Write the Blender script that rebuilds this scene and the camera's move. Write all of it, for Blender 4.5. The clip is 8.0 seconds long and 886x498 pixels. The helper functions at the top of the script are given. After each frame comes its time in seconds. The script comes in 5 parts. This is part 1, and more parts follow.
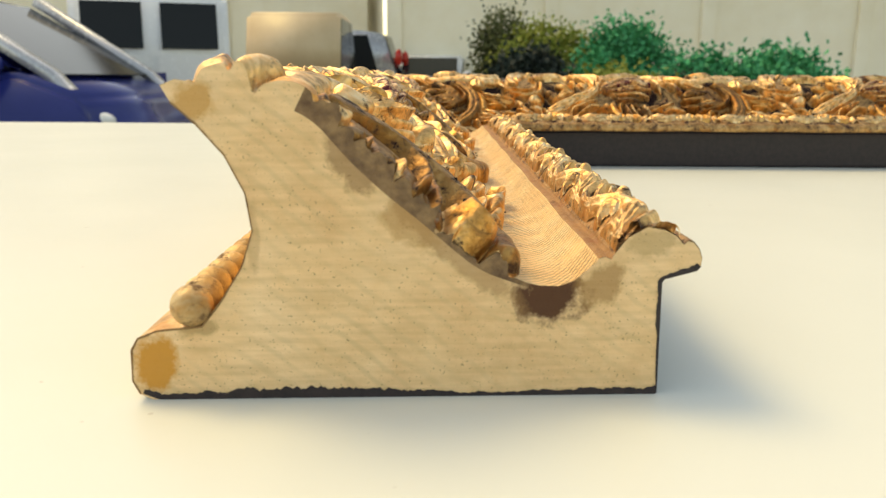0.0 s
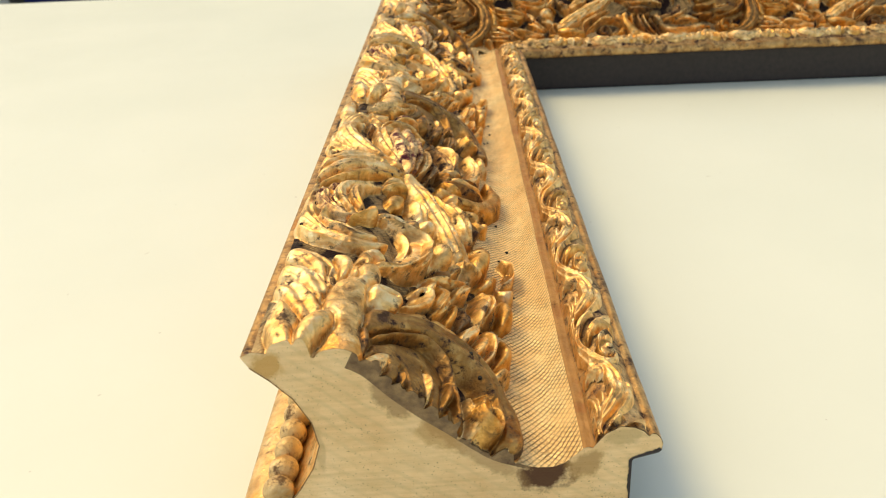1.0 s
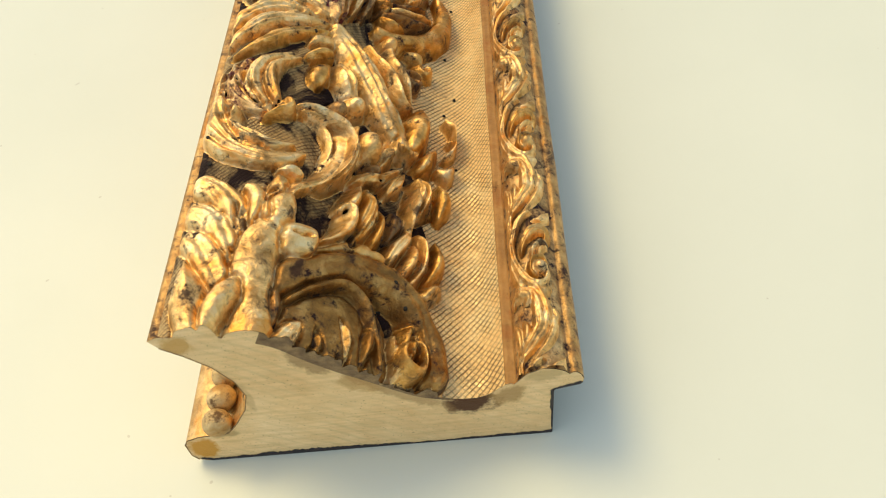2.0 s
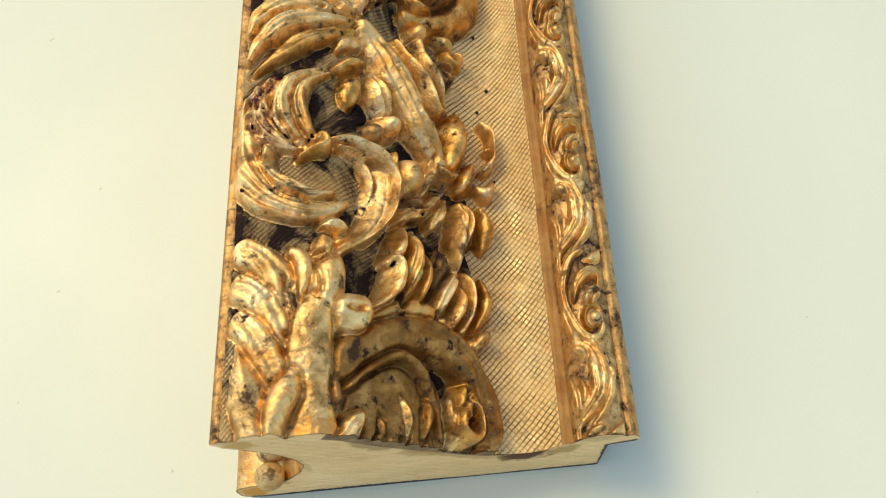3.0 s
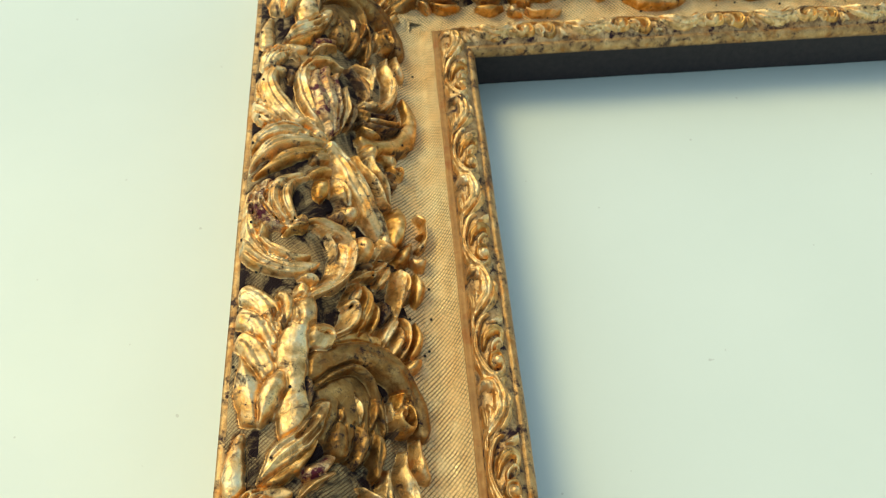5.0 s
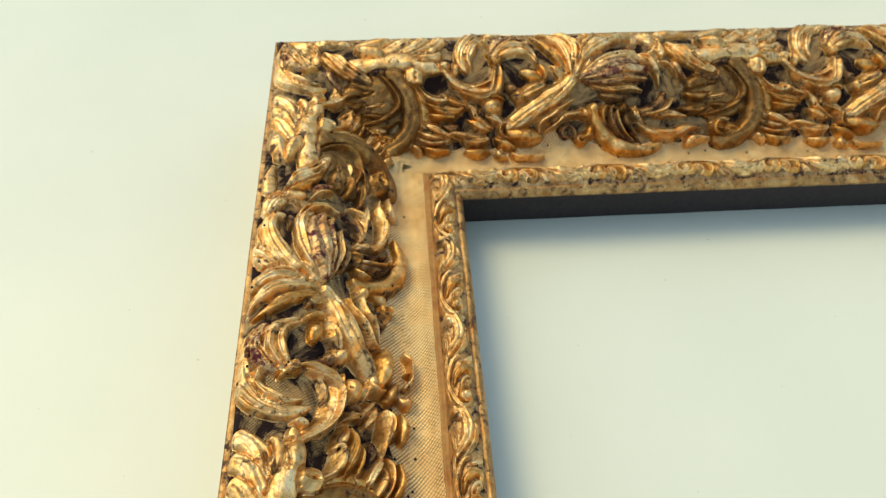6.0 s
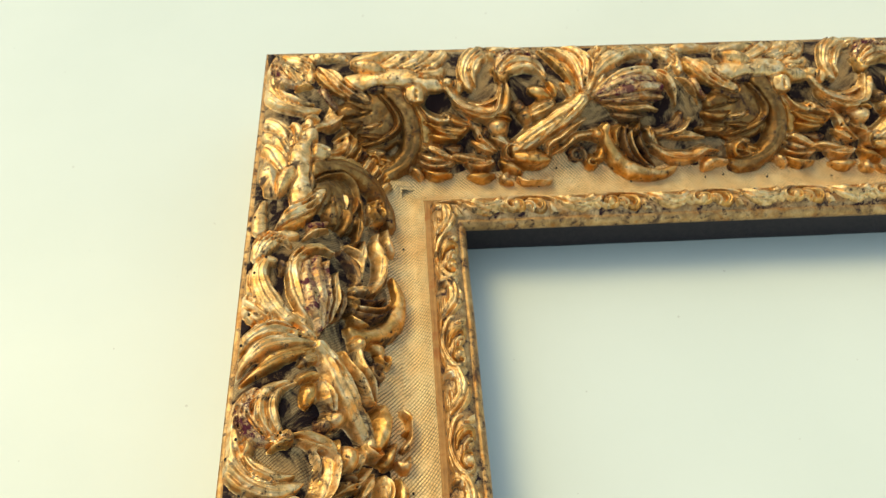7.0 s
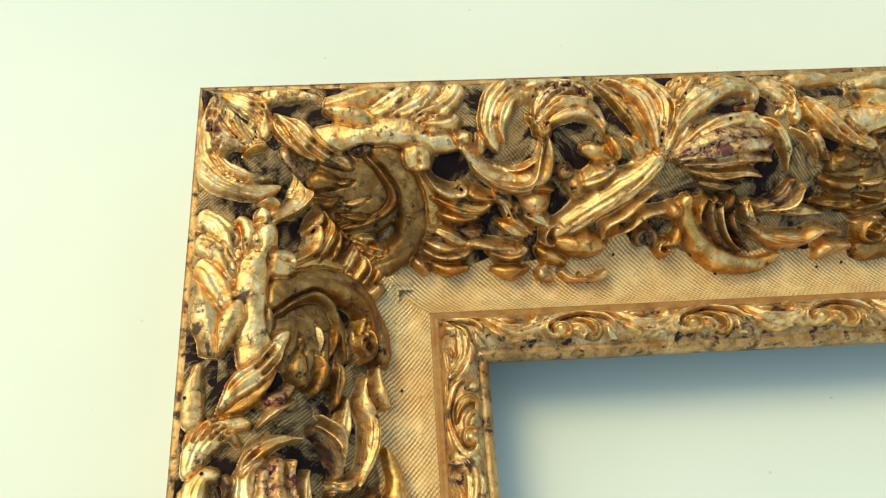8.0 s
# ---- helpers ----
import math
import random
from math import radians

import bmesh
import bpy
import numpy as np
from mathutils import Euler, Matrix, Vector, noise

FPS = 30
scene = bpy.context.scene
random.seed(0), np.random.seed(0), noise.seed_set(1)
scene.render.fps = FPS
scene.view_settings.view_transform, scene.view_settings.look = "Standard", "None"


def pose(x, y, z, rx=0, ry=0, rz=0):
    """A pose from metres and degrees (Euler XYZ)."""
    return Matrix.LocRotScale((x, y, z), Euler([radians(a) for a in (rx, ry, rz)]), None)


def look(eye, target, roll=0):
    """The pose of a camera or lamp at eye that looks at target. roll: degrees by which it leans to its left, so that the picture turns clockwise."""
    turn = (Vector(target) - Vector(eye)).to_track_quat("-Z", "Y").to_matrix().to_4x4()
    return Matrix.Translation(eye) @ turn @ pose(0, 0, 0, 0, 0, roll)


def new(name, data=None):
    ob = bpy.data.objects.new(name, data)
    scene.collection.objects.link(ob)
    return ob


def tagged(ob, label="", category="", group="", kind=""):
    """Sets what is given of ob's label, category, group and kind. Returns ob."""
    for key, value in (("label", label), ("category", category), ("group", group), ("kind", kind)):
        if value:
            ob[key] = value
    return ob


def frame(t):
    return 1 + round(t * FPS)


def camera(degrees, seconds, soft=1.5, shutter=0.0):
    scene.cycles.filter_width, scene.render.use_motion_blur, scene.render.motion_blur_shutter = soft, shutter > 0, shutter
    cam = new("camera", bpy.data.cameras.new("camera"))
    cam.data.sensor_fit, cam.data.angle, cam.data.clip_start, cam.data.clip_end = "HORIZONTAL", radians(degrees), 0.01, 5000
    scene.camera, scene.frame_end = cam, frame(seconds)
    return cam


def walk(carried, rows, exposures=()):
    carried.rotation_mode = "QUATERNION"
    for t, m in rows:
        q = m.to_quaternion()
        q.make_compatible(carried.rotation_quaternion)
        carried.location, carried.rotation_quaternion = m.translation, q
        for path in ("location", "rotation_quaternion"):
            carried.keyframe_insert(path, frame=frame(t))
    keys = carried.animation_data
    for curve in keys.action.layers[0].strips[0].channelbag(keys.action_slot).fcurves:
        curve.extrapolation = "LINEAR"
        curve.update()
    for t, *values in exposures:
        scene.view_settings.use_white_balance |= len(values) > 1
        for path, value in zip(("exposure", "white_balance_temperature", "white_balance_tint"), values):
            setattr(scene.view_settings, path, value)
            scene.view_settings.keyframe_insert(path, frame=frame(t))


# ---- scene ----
cam = camera(59.0, 8.0, soft=1.1)
PATH = [
    (0, (-0.033, -0.155, 0.0655), (-0.02, 1.797, -0.3655), 0.4),
    (0.5, (-0.032, -0.16, 0.112), (-0.036, 1.741, -0.509), -0.6),
    (1, (-0.031, -0.16, 0.176), (-0.076, 1.61, -0.754), -2.7),
    (1.5, (-0.01, -0.135, 0.209), (-0.118, 1.389, -1.081), -5.8),
    (1.7, (-0.001, -0.122, 0.214), (-0.132, 1.284, -1.202), -7.3),
    (2.8, (-0.016, -0.047, 0.245), (-0.072, 0.826, -1.553), -6.6),
    (3, (-0.025, -0.038, 0.249), (-0.065, 0.797, -1.568), -6.0),
    (3.5, (-0.024, -0.01, 0.256), (-0.006, 0.795, -1.575), -3.1),
    (4, (-0.023, 0.022, 0.265), (0.054, 0.907, -1.527), 0.3),
    (4.5, (-0.023, 0.068, 0.285), (0.062, 1.07, -1.445), 0.3),
    (5, (-0.018, 0.104, 0.314), (0.059, 1.241, -1.329), -0.6),
    (5.2, (-0.017, 0.108, 0.325), (0.068, 1.294, -1.283), -0.1),
    (6.3, (-0.009, 0.11, 0.348), (0.09, 1.436, -1.146), 1.1),
    (6.5, (-0.004, 0.112, 0.348), (0.073, 1.425, -1.159), 0.5),
    (7, (-0.012, 0.161, 0.357), (0.088, 1.377, -1.228), 1.4),
    (7.5, (-0.006, 0.256, 0.358), (0.111, 1.288, -1.351), 3.0),
    (8, (-0.011, 0.338, 0.321), (0.102, 1.185, -1.488), 4.4),
]
EXPOSURES = [(0.0, 0.80, 13800, 8), (1.5, 0.64, 13400, 4), (3.0, 0.56, 11000, -1), (4.0, 0.59, 10100, -9), (5.2, 0.54, 9800, -12), (6.3, 0.58, 10800, -2), (8.0, 0.71, 10500, -11)]
walk(cam, [(t, look(eye, target, roll)) for t, eye, target, roll in PATH], EXPOSURES)
cam.data.dof.use_dof = True
cam.data.dof.focus_distance = 0.25
cam.data.dof.aperture_fstop = 30.0

from mathutils.geometry import tessellate_polygon

# ---- light ----
SUN_AZ, SUN_EL = -50.0, 54.0  # degrees from +y towards +x, and above the horizon
world = bpy.data.worlds.new("sky")
scene.world = world
world.use_nodes = True
wn = world.node_tree.nodes
sky = wn.new("ShaderNodeTexSky")
sky.sky_type, sky.sun_disc = "NISHITA", False
sky.sun_elevation, sky.sun_rotation = radians(SUN_EL), radians(SUN_AZ)
sky.air_density, sky.dust_density, sky.ozone_density = 1.0, 1.2, 3.2
world.node_tree.links.new(sky.outputs[0], wn["Background"].inputs[0])
wn["Background"].inputs[1].default_value = 0.207
sun = new("sun", bpy.data.lights.new("sun", "SUN"))
sun.data.energy, sun.data.angle, sun.data.color = 0.74, radians(25), (1.0, 0.95, 0.62)
sun_way = Vector((math.sin(radians(SUN_AZ)) * math.cos(radians(SUN_EL)), math.cos(radians(SUN_AZ)) * math.cos(radians(SUN_EL)), math.sin(radians(SUN_EL))))
sun.matrix_world = look(sun_way * 5, (0, 0, 0))


# ---- materials ----
def material(name, colour=(0.5, 0.5, 0.5), rough=0.5, metal=0.0):
    m = bpy.data.materials.new(name)
    m.use_nodes = True
    b = m.node_tree.nodes["Principled BSDF"]
    b.inputs["Base Color"].default_value = (*colour, 1)
    b.inputs["Roughness"].default_value = rough
    b.inputs["Metallic"].default_value = metal
    return m


class Net:
    """Short hand for building a node tree."""

    def __init__(self, m):
        self.tree, self.b = m.node_tree, m.node_tree.nodes["Principled BSDF"]

    def add(self, kind, **sets):
        n = self.tree.nodes.new("ShaderNode" + kind)
        for k, v in sets.items():
            if k.startswith("i_"):
                key = k[2:]
                n.inputs[int(key) if key.isdigit() else key.replace("_", " ")].default_value = v
            elif k == "operation":
                n.operation = v
            elif k == "data_type":
                n.data_type = v
            elif k == "blend_type":
                n.blend_type = v
        return n

    def link(self, a, b):
        self.tree.links.new(a, b)
        return b

    def place(self, shake=True):
        """Object coordinates, shifted for each object by its random number."""
        c = self.add("TexCoord")
        if not shake:
            return c.outputs["Object"]
        info = self.add("ObjectInfo")
        mul = self.add("VectorMath", operation="SCALE")
        mul.inputs[0].default_value = (3.1, 1.7, 2.3)
        self.link(info.outputs["Random"], mul.inputs["Scale"])
        s = self.add("VectorMath", operation="ADD")
        self.link(c.outputs["Object"], s.inputs[0])
        self.link(mul.outputs[0], s.inputs[1])
        return s.outputs[0]

    def noise(self, place, scale, detail=4.0, rough=0.55, distort=0.0):
        n = self.add("TexNoise", i_Scale=scale, i_Detail=detail, i_Roughness=rough, i_Distortion=distort)
        self.link(place, n.inputs["Vector"])
        return n.outputs["Fac"]

    def ramp(self, fac, *stops):
        r = self.add("ValToRGB")
        e = r.color_ramp.elements
        for k, (p, c) in enumerate(stops):
            el = e[k] if k < 2 else e.new(p)
            el.position = p
            el.color = (*c, 1) if len(c) == 3 else c
        self.link(fac, r.inputs[0])
        return r.outputs[0]

    def mix(self, fac, a, b, blend="MIX"):
        n = self.add("Mix", data_type="RGBA", blend_type=blend)
        for sock, v in ((n.inputs[0], fac), (n.inputs[6], a), (n.inputs[7], b)):
            if isinstance(v, (int, float)):
                sock.default_value = v
            elif isinstance(v, tuple):
                sock.default_value = (*v, 1)
            else:
                self.link(v, sock)
        return n.outputs[2]

    def math(self, op, a, b=0.0, c=0.0):
        n = self.add("Math", operation=op)
        for sock, v in zip(n.inputs, (a, b, c)):
            if isinstance(v, (int, float)):
                sock.default_value = v
            else:
                self.link(v, sock)
        return n.outputs[0]

    def grey(self, fac, lo, hi, a=0.0, b=1.0):
        n = self.add("MapRange")
        for k, v in zip((1, 2, 3, 4), (a, b, lo, hi)):
            n.inputs[k].default_value = v
        self.link(fac, n.inputs[0])
        return n.outputs[0]

    def bump(self, height, depth, strength=1.0):
        n = self.add("Bump", i_Strength=strength, i_Distance=depth)
        self.link(height, n.inputs["Height"])
        self.link(n.outputs[0], self.b.inputs["Normal"])


def gilding(name, low, mid, high, wear, wear_amount, rough=(0.28, 0.5), metal=0.9, stain=0.385):
    """Old gold leaf: mottled bright metal over a coloured ground that shows through where it is rubbed."""
    m = material(name)
    n = Net(m)
    p = n.place()
    broad = n.noise(p, 150, 6, 0.62, 0.5)
    fine = n.noise(p, 900, 4, 0.6)
    gold = n.ramp(broad, (0.30, low), (0.50, mid), (0.72, high))
    toned = n.grey(n.noise(p, 62, 6, 0.6, 0.3), 0.0, 0.55, 0.50, 0.72)
    gold = n.mix(toned, gold, tuple(0.62 * c for c in low))
    amber = n.grey(n.noise(p, 75, 4, 0.6, 0.6), 0.0, 0.7, 0.54, 0.64)
    gold = n.mix(amber, gold, tuple(c * g for c, g in zip(mid, (0.80, 0.52, 0.25))))
    mask = n.ramp(n.noise(p, 170, 10, 0.74, 0.0), (wear_amount - 0.04, (1, 1, 1)), (wear_amount + 0.05, (0, 0, 0)))
    rubbed = n.ramp(n.noise(p, 460, 8, 0.76, 0.1), (wear_amount - 0.06, (1, 1, 1)), (wear_amount + 0.02, (0, 0, 0)))
    stained = n.ramp(n.noise(p, 66, 9, 0.66, 0.9), (stain - 0.03, (1, 1, 1)), (stain + 0.04, (0, 0, 0)))
    worn = n.math("MAXIMUM", n.math("MAXIMUM", mask, n.math("MULTIPLY", stained, 0.9)), n.math("MULTIPLY", rubbed, 0.45))
    n.link(n.mix(worn, gold, wear), n.b.inputs["Base Color"])
    n.link(n.grey(worn, metal, 0.05), n.b.inputs["Metallic"])
    n.link(n.grey(worn, 0.5, 0.12), n.b.inputs["Specular IOR Level"])
    n.link(n.math("ADD", n.grey(fine, rough[0], rough[1], 0.3, 0.7), n.math("MULTIPLY", worn, 0.12)), n.b.inputs["Roughness"])
    dents = n.noise(p, 330, 5, 0.62, 0.5)
    h = n.math("ADD", n.math("ADD", n.math("MULTIPLY", broad, 0.3), n.math("MULTIPLY", dents, 0.7)), n.math("MULTIPLY", fine, 0.30))
    n.bump(h, 0.0008, 0.85)
    return m


GOLD = gilding("old_gold_leaf", (0.36, 0.172, 0.058), (0.90, 0.55, 0.25), (1.0, 0.82, 0.54), (0.035, 0.014, 0.013), 0.395, (0.38, 0.52), 0.96)
AMBER = gilding("amber_glazed_gold", (0.30, 0.125, 0.034), (0.72, 0.375, 0.125), (1.0, 0.68, 0.34), (0.035, 0.013, 0.011), 0.385, (0.36, 0.48), 0.94)
BOLE = gilding("gold_rubbed_to_red_bole", (0.42, 0.21, 0.085), (0.78, 0.48, 0.235), (1.0, 0.74, 0.47), (0.10, 0.016, 0.026), 0.465, (0.38, 0.50), 0.95)
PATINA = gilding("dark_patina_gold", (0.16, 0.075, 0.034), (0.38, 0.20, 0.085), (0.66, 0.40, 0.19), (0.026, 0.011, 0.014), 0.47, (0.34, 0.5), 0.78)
RIM = gilding("rubbed_rim_gold", (0.42, 0.22, 0.09), (0.66, 0.40, 0.19), (0.84, 0.58, 0.33), (0.10, 0.05, 0.03), 0.38, (0.38, 0.5), 0.7, 0.25)
LIP_GOLD = gilding("lip_gold_with_dark_patches", (0.34, 0.17, 0.07), (0.58, 0.33, 0.15), (0.84, 0.56, 0.30), (0.030, 0.012, 0.016), 0.455, (0.40, 0.54), 0.8)
STRIP_GOLD = gilding("plain_ochre_strip", (0.27, 0.115, 0.03), (0.36, 0.165, 0.048), (0.45, 0.22, 0.075), (0.12, 0.05, 0.02), 0.34, (0.5, 0.62), 0.2, 0.25)
BEAD_GOLD = gilding("dull_worn_bead_gold", (0.38, 0.22, 0.10), (0.60, 0.40, 0.20), (0.76, 0.55, 0.32), (0.16, 0.09, 0.05), 0.42, (0.48, 0.62), 0.5, 0.25)
RIM_BROWN = gilding("brown_rubbed_edge_gold", (0.26, 0.12, 0.045), (0.52, 0.28, 0.11), (0.74, 0.46, 0.22), (0.06, 0.028, 0.022), 0.43, (0.38, 0.52), 0.7)
SHELL_GOLD = gilding("brown_stained_gold", (0.15, 0.065, 0.02), (0.34, 0.16, 0.05), (0.60, 0.34, 0.13), (0.030, 0.011, 0.010), 0.41, (0.34, 0.48), 0.8)


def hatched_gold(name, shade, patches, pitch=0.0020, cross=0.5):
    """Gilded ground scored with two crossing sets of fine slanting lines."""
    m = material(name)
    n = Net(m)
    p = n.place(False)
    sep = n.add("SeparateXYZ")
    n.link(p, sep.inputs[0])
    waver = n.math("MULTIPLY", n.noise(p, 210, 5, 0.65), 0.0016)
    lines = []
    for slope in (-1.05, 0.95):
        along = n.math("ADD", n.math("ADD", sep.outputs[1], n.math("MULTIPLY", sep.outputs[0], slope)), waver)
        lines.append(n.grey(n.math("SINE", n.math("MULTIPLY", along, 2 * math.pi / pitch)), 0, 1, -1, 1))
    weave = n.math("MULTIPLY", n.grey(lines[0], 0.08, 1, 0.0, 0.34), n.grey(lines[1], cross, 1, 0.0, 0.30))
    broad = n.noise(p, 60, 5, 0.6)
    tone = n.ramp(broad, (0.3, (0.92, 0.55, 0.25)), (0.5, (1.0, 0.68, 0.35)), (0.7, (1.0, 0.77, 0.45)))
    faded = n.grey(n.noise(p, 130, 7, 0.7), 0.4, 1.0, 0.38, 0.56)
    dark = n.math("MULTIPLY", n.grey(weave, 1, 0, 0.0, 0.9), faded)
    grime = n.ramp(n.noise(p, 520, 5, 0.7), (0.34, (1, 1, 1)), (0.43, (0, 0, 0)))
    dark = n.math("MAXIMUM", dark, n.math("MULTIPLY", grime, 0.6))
    # shade darkens the tone evenly; on recessed ground it stands for shade there.
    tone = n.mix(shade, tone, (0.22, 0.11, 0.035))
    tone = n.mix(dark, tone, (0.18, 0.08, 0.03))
    # Random dark stains; on recessed ground and hollows they also stand for shade.
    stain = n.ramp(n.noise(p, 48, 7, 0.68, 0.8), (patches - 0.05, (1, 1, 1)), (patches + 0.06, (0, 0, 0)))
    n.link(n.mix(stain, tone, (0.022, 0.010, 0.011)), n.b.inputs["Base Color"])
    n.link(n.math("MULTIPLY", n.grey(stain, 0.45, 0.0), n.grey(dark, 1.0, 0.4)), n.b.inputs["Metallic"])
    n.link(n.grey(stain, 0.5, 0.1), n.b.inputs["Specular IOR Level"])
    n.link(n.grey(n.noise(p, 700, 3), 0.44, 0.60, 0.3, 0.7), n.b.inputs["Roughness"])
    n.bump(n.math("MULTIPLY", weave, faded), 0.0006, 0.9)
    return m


HATCHED = hatched_gold("cross_hatched_gold", 0.0, 0.24)
# Brown ground colour plus recess shade between the leaves, put into tone and patches.
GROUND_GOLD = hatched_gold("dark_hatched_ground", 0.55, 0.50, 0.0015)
# Crevice shade painted into the colour of the deepest hollows.
HOLLOW_SHADE = hatched_gold("hollow_shade_tone", 0.8, 0.52, 0.0013)


def raw_wood():
    """Sawn pale softwood with slanting saw marks and stains that soaked in from the gilded edge."""
    m = material("raw_sawn_wood", rough=0.75)
    n = Net(m)
    p = n.place(False)
    sep = n.add("SeparateXYZ")
    n.link(p, sep.inputs[0])
    x, z = sep.outputs[0], sep.outputs[2]
    wob = n.math("MULTIPLY", n.noise(p, 32, 4), 0.011)
    grain = n.noise(p, 40, 6, 0.65)
    streak = n.add("Mapping", i_Scale=(60, 60, 700))
    n.link(p, streak.inputs[0])
    fibres = n.add("TexNoise", i_Scale=1.0, i_Detail=5.0)
    n.link(streak.outputs[0], fibres.inputs[0])
    saw = n.math("SINE", n.math("MULTIPLY", n.math("ADD", n.math("ADD", z, n.math("MULTIPLY", x, 0.75)), wob), 2 * math.pi / 0.0045))
    tone = n.ramp(grain, (0.3, (0.76, 0.46, 0.235)), (0.5, (0.87, 0.575, 0.32)), (0.72, (0.94, 0.67, 0.42)))
    tone = n.mix(n.grey(fibres.outputs[0], 0.0, 0.36, 0.38, 0.72), tone, (0.46, 0.28, 0.12))
    tone = n.mix(n.math("MULTIPLY", n.grey(saw, 0.0, 0.30, 0.2, 1), n.grey(n.noise(p, 55, 4), 0.15, 1.0, 0.35, 0.65)), tone, (0.50, 0.36, 0.19))
    pores = n.ramp(n.noise(p, 1700, 2), (0.30, (1, 1, 1)), (0.34, (0, 0, 0)))
    tone = n.mix(n.math("MULTIPLY", pores, 0.7), tone, (0.28, 0.17, 0.08))
    ragged = n.math("MULTIPLY", n.math("SUBTRACT", n.noise(p, 230, 7, 0.66), 0.5), 1.7)

    def stain(tone, cx, cz, rx, rz, turn, colour, amount):
        c, s = math.cos(radians(turn)), math.sin(radians(turn))
        dx, dz = n.math("SUBTRACT", x, cx), n.math("SUBTRACT", z, cz)
        u = n.math("MULTIPLY", n.math("ADD", n.math("MULTIPLY", dx, c), n.math("MULTIPLY", dz, s)), 1 / rx)
        v = n.math("MULTIPLY", n.math("SUBTRACT", n.math("MULTIPLY", dz, c), n.math("MULTIPLY", dx, s)), 1 / rz)
        d = n.math("SQRT", n.math("ADD", n.math("MULTIPLY", u, u), n.math("MULTIPLY", v, v)))
        f = n.ramp(n.math("ADD", d, ragged), (0.62, (1, 1, 1)), (1.08, (0, 0, 0)))
        return n.mix(n.math("MULTIPLY", f, amount), tone, colour)

    tone = stain(tone, -0.0905, 0.0078, 0.0045, 0.0072, 0, (0.62, 0.27, 0.05), 0.95)
    tone = stain(tone, -0.0806, 0.0605, 0.0048, 0.0042, 0, (0.55, 0.27, 0.07), 0.75)
    tone = stain(tone, -0.0100, 0.0210, 0.0088, 0.0062, 4, (0.085, 0.030, 0.015), 0.97)
    tone = stain(tone, 0.0005, 0.0235, 0.0065, 0.0042, 30, (0.36, 0.19, 0.07), 0.7)
    tone = stain(tone, -0.0300, 0.0312, 0.0220, 0.0034, -41, (0.36, 0.20, 0.09), 0.6)
    tone = stain(tone, -0.0500, 0.0478, 0.0085, 0.0044, -48, (0.26, 0.14, 0.06), 0.65)
    tone = stain(tone, -0.0390, 0.0360, 0.0080, 0.0042, -40, (0.45, 0.24, 0.09), 0.6)
    tone = stain(tone, -0.0700, 0.0330, 0.0014, 0.0085, 0, (0.40, 0.24, 0.11), 0.35)
    tone = stain(tone, -0.0815, 0.0150, 0.0050, 0.0022, 10, (0.40, 0.26, 0.12), 0.7)
    tone = stain(tone, 0.0110, 0.0325, 0.0060, 0.0035, 0, (0.42, 0.28, 0.13), 0.55)
    n.link(tone, n.b.inputs["Base Color"])
    n.b.inputs["Specular IOR Level"].default_value = 0.25
    h = n.math("ADD", n.math("MULTIPLY", saw, 0.10), n.math("ADD", n.math("MULTIPLY", fibres.outputs[0], 0.5), n.noise(p, 1400, 3)))
    n.bump(h, 0.0003, 0.8)
    return m


WOOD = raw_wood()


def mottled(name, a, b, scale, rough, metal=0.0, depth=0.0, detail=5.0):
    m = material(name, a, rough, metal)
    n = Net(m)
    p = n.place()
    f = n.noise(p, scale, detail, 0.6)
    n.link(n.mix(n.grey(f, 0, 1, 0.3, 0.7), a, b), n.b.inputs["Base Color"])
    n.link(n.grey(n.noise(p, scale * 6, 3), rough * 0.8, min(1, rough * 1.2), 0.3, 0.7), n.b.inputs["Roughness"])
    if depth:
        n.bump(n.noise(p, scale * 8, 4), depth, 0.6)
    return m


BLACK = mottled("black_back_paint", (0.010, 0.005, 0.007), (0.028, 0.015, 0.018), 300, 0.55, 0, 0.0003)
GESSO = mottled("brown_gesso", (0.16, 0.08, 0.035), (0.34, 0.19, 0.08), 500, 0.8)
CUT_CRUST = mottled("cut_brown_ornament_paste", (0.10, 0.05, 0.028), (0.34, 0.20, 0.10), 260, 0.85, 0, 0.0006)
PIT = material("dark_nail_pit", (0.012, 0.008, 0.006), 0.9)


def white_top():
    m = material("white_table_laminate", (0.80, 0.80, 0.80), 0.3)
    n = Net(m)
    p = n.place(False)
    cloud = n.noise(p, 7, 4, 0.5)
    tone = n.mix(n.grey(cloud, 0, 1, 0.35, 0.65), (0.690, 0.710, 0.650), (0.725, 0.740, 0.680))
    speck = n.ramp(n.noise(p, 240, 1, 0.4), (0.185, (1, 1, 1)), (0.195, (0, 0, 0)))
    n.link(n.mix(n.math("MULTIPLY", speck, 0.5), tone, (0.45, 0.42, 0.38)), n.b.inputs["Base Color"])
    n.b.inputs["Specular IOR Level"].default_value = 0.2
    n.link(n.grey(n.noise(p, 25, 4), 0.31, 0.37, 0.3, 0.7), n.b.inputs["Roughness"])
    return m


WHITE_TOP = white_top()
STEEL = mottled("grey_table_steel", (0.30, 0.30, 0.31), (0.36, 0.36, 0.37), 30, 0.4, 0.6)
ASPHALT = mottled("asphalt", (0.045, 0.045, 0.047), (0.085, 0.082, 0.078), 2.5, 0.9, 0, 0.004)
PAVING = mottled("pale_paving", (0.32, 0.30, 0.27), (0.42, 0.40, 0.36), 4, 0.85, 0, 0.003)
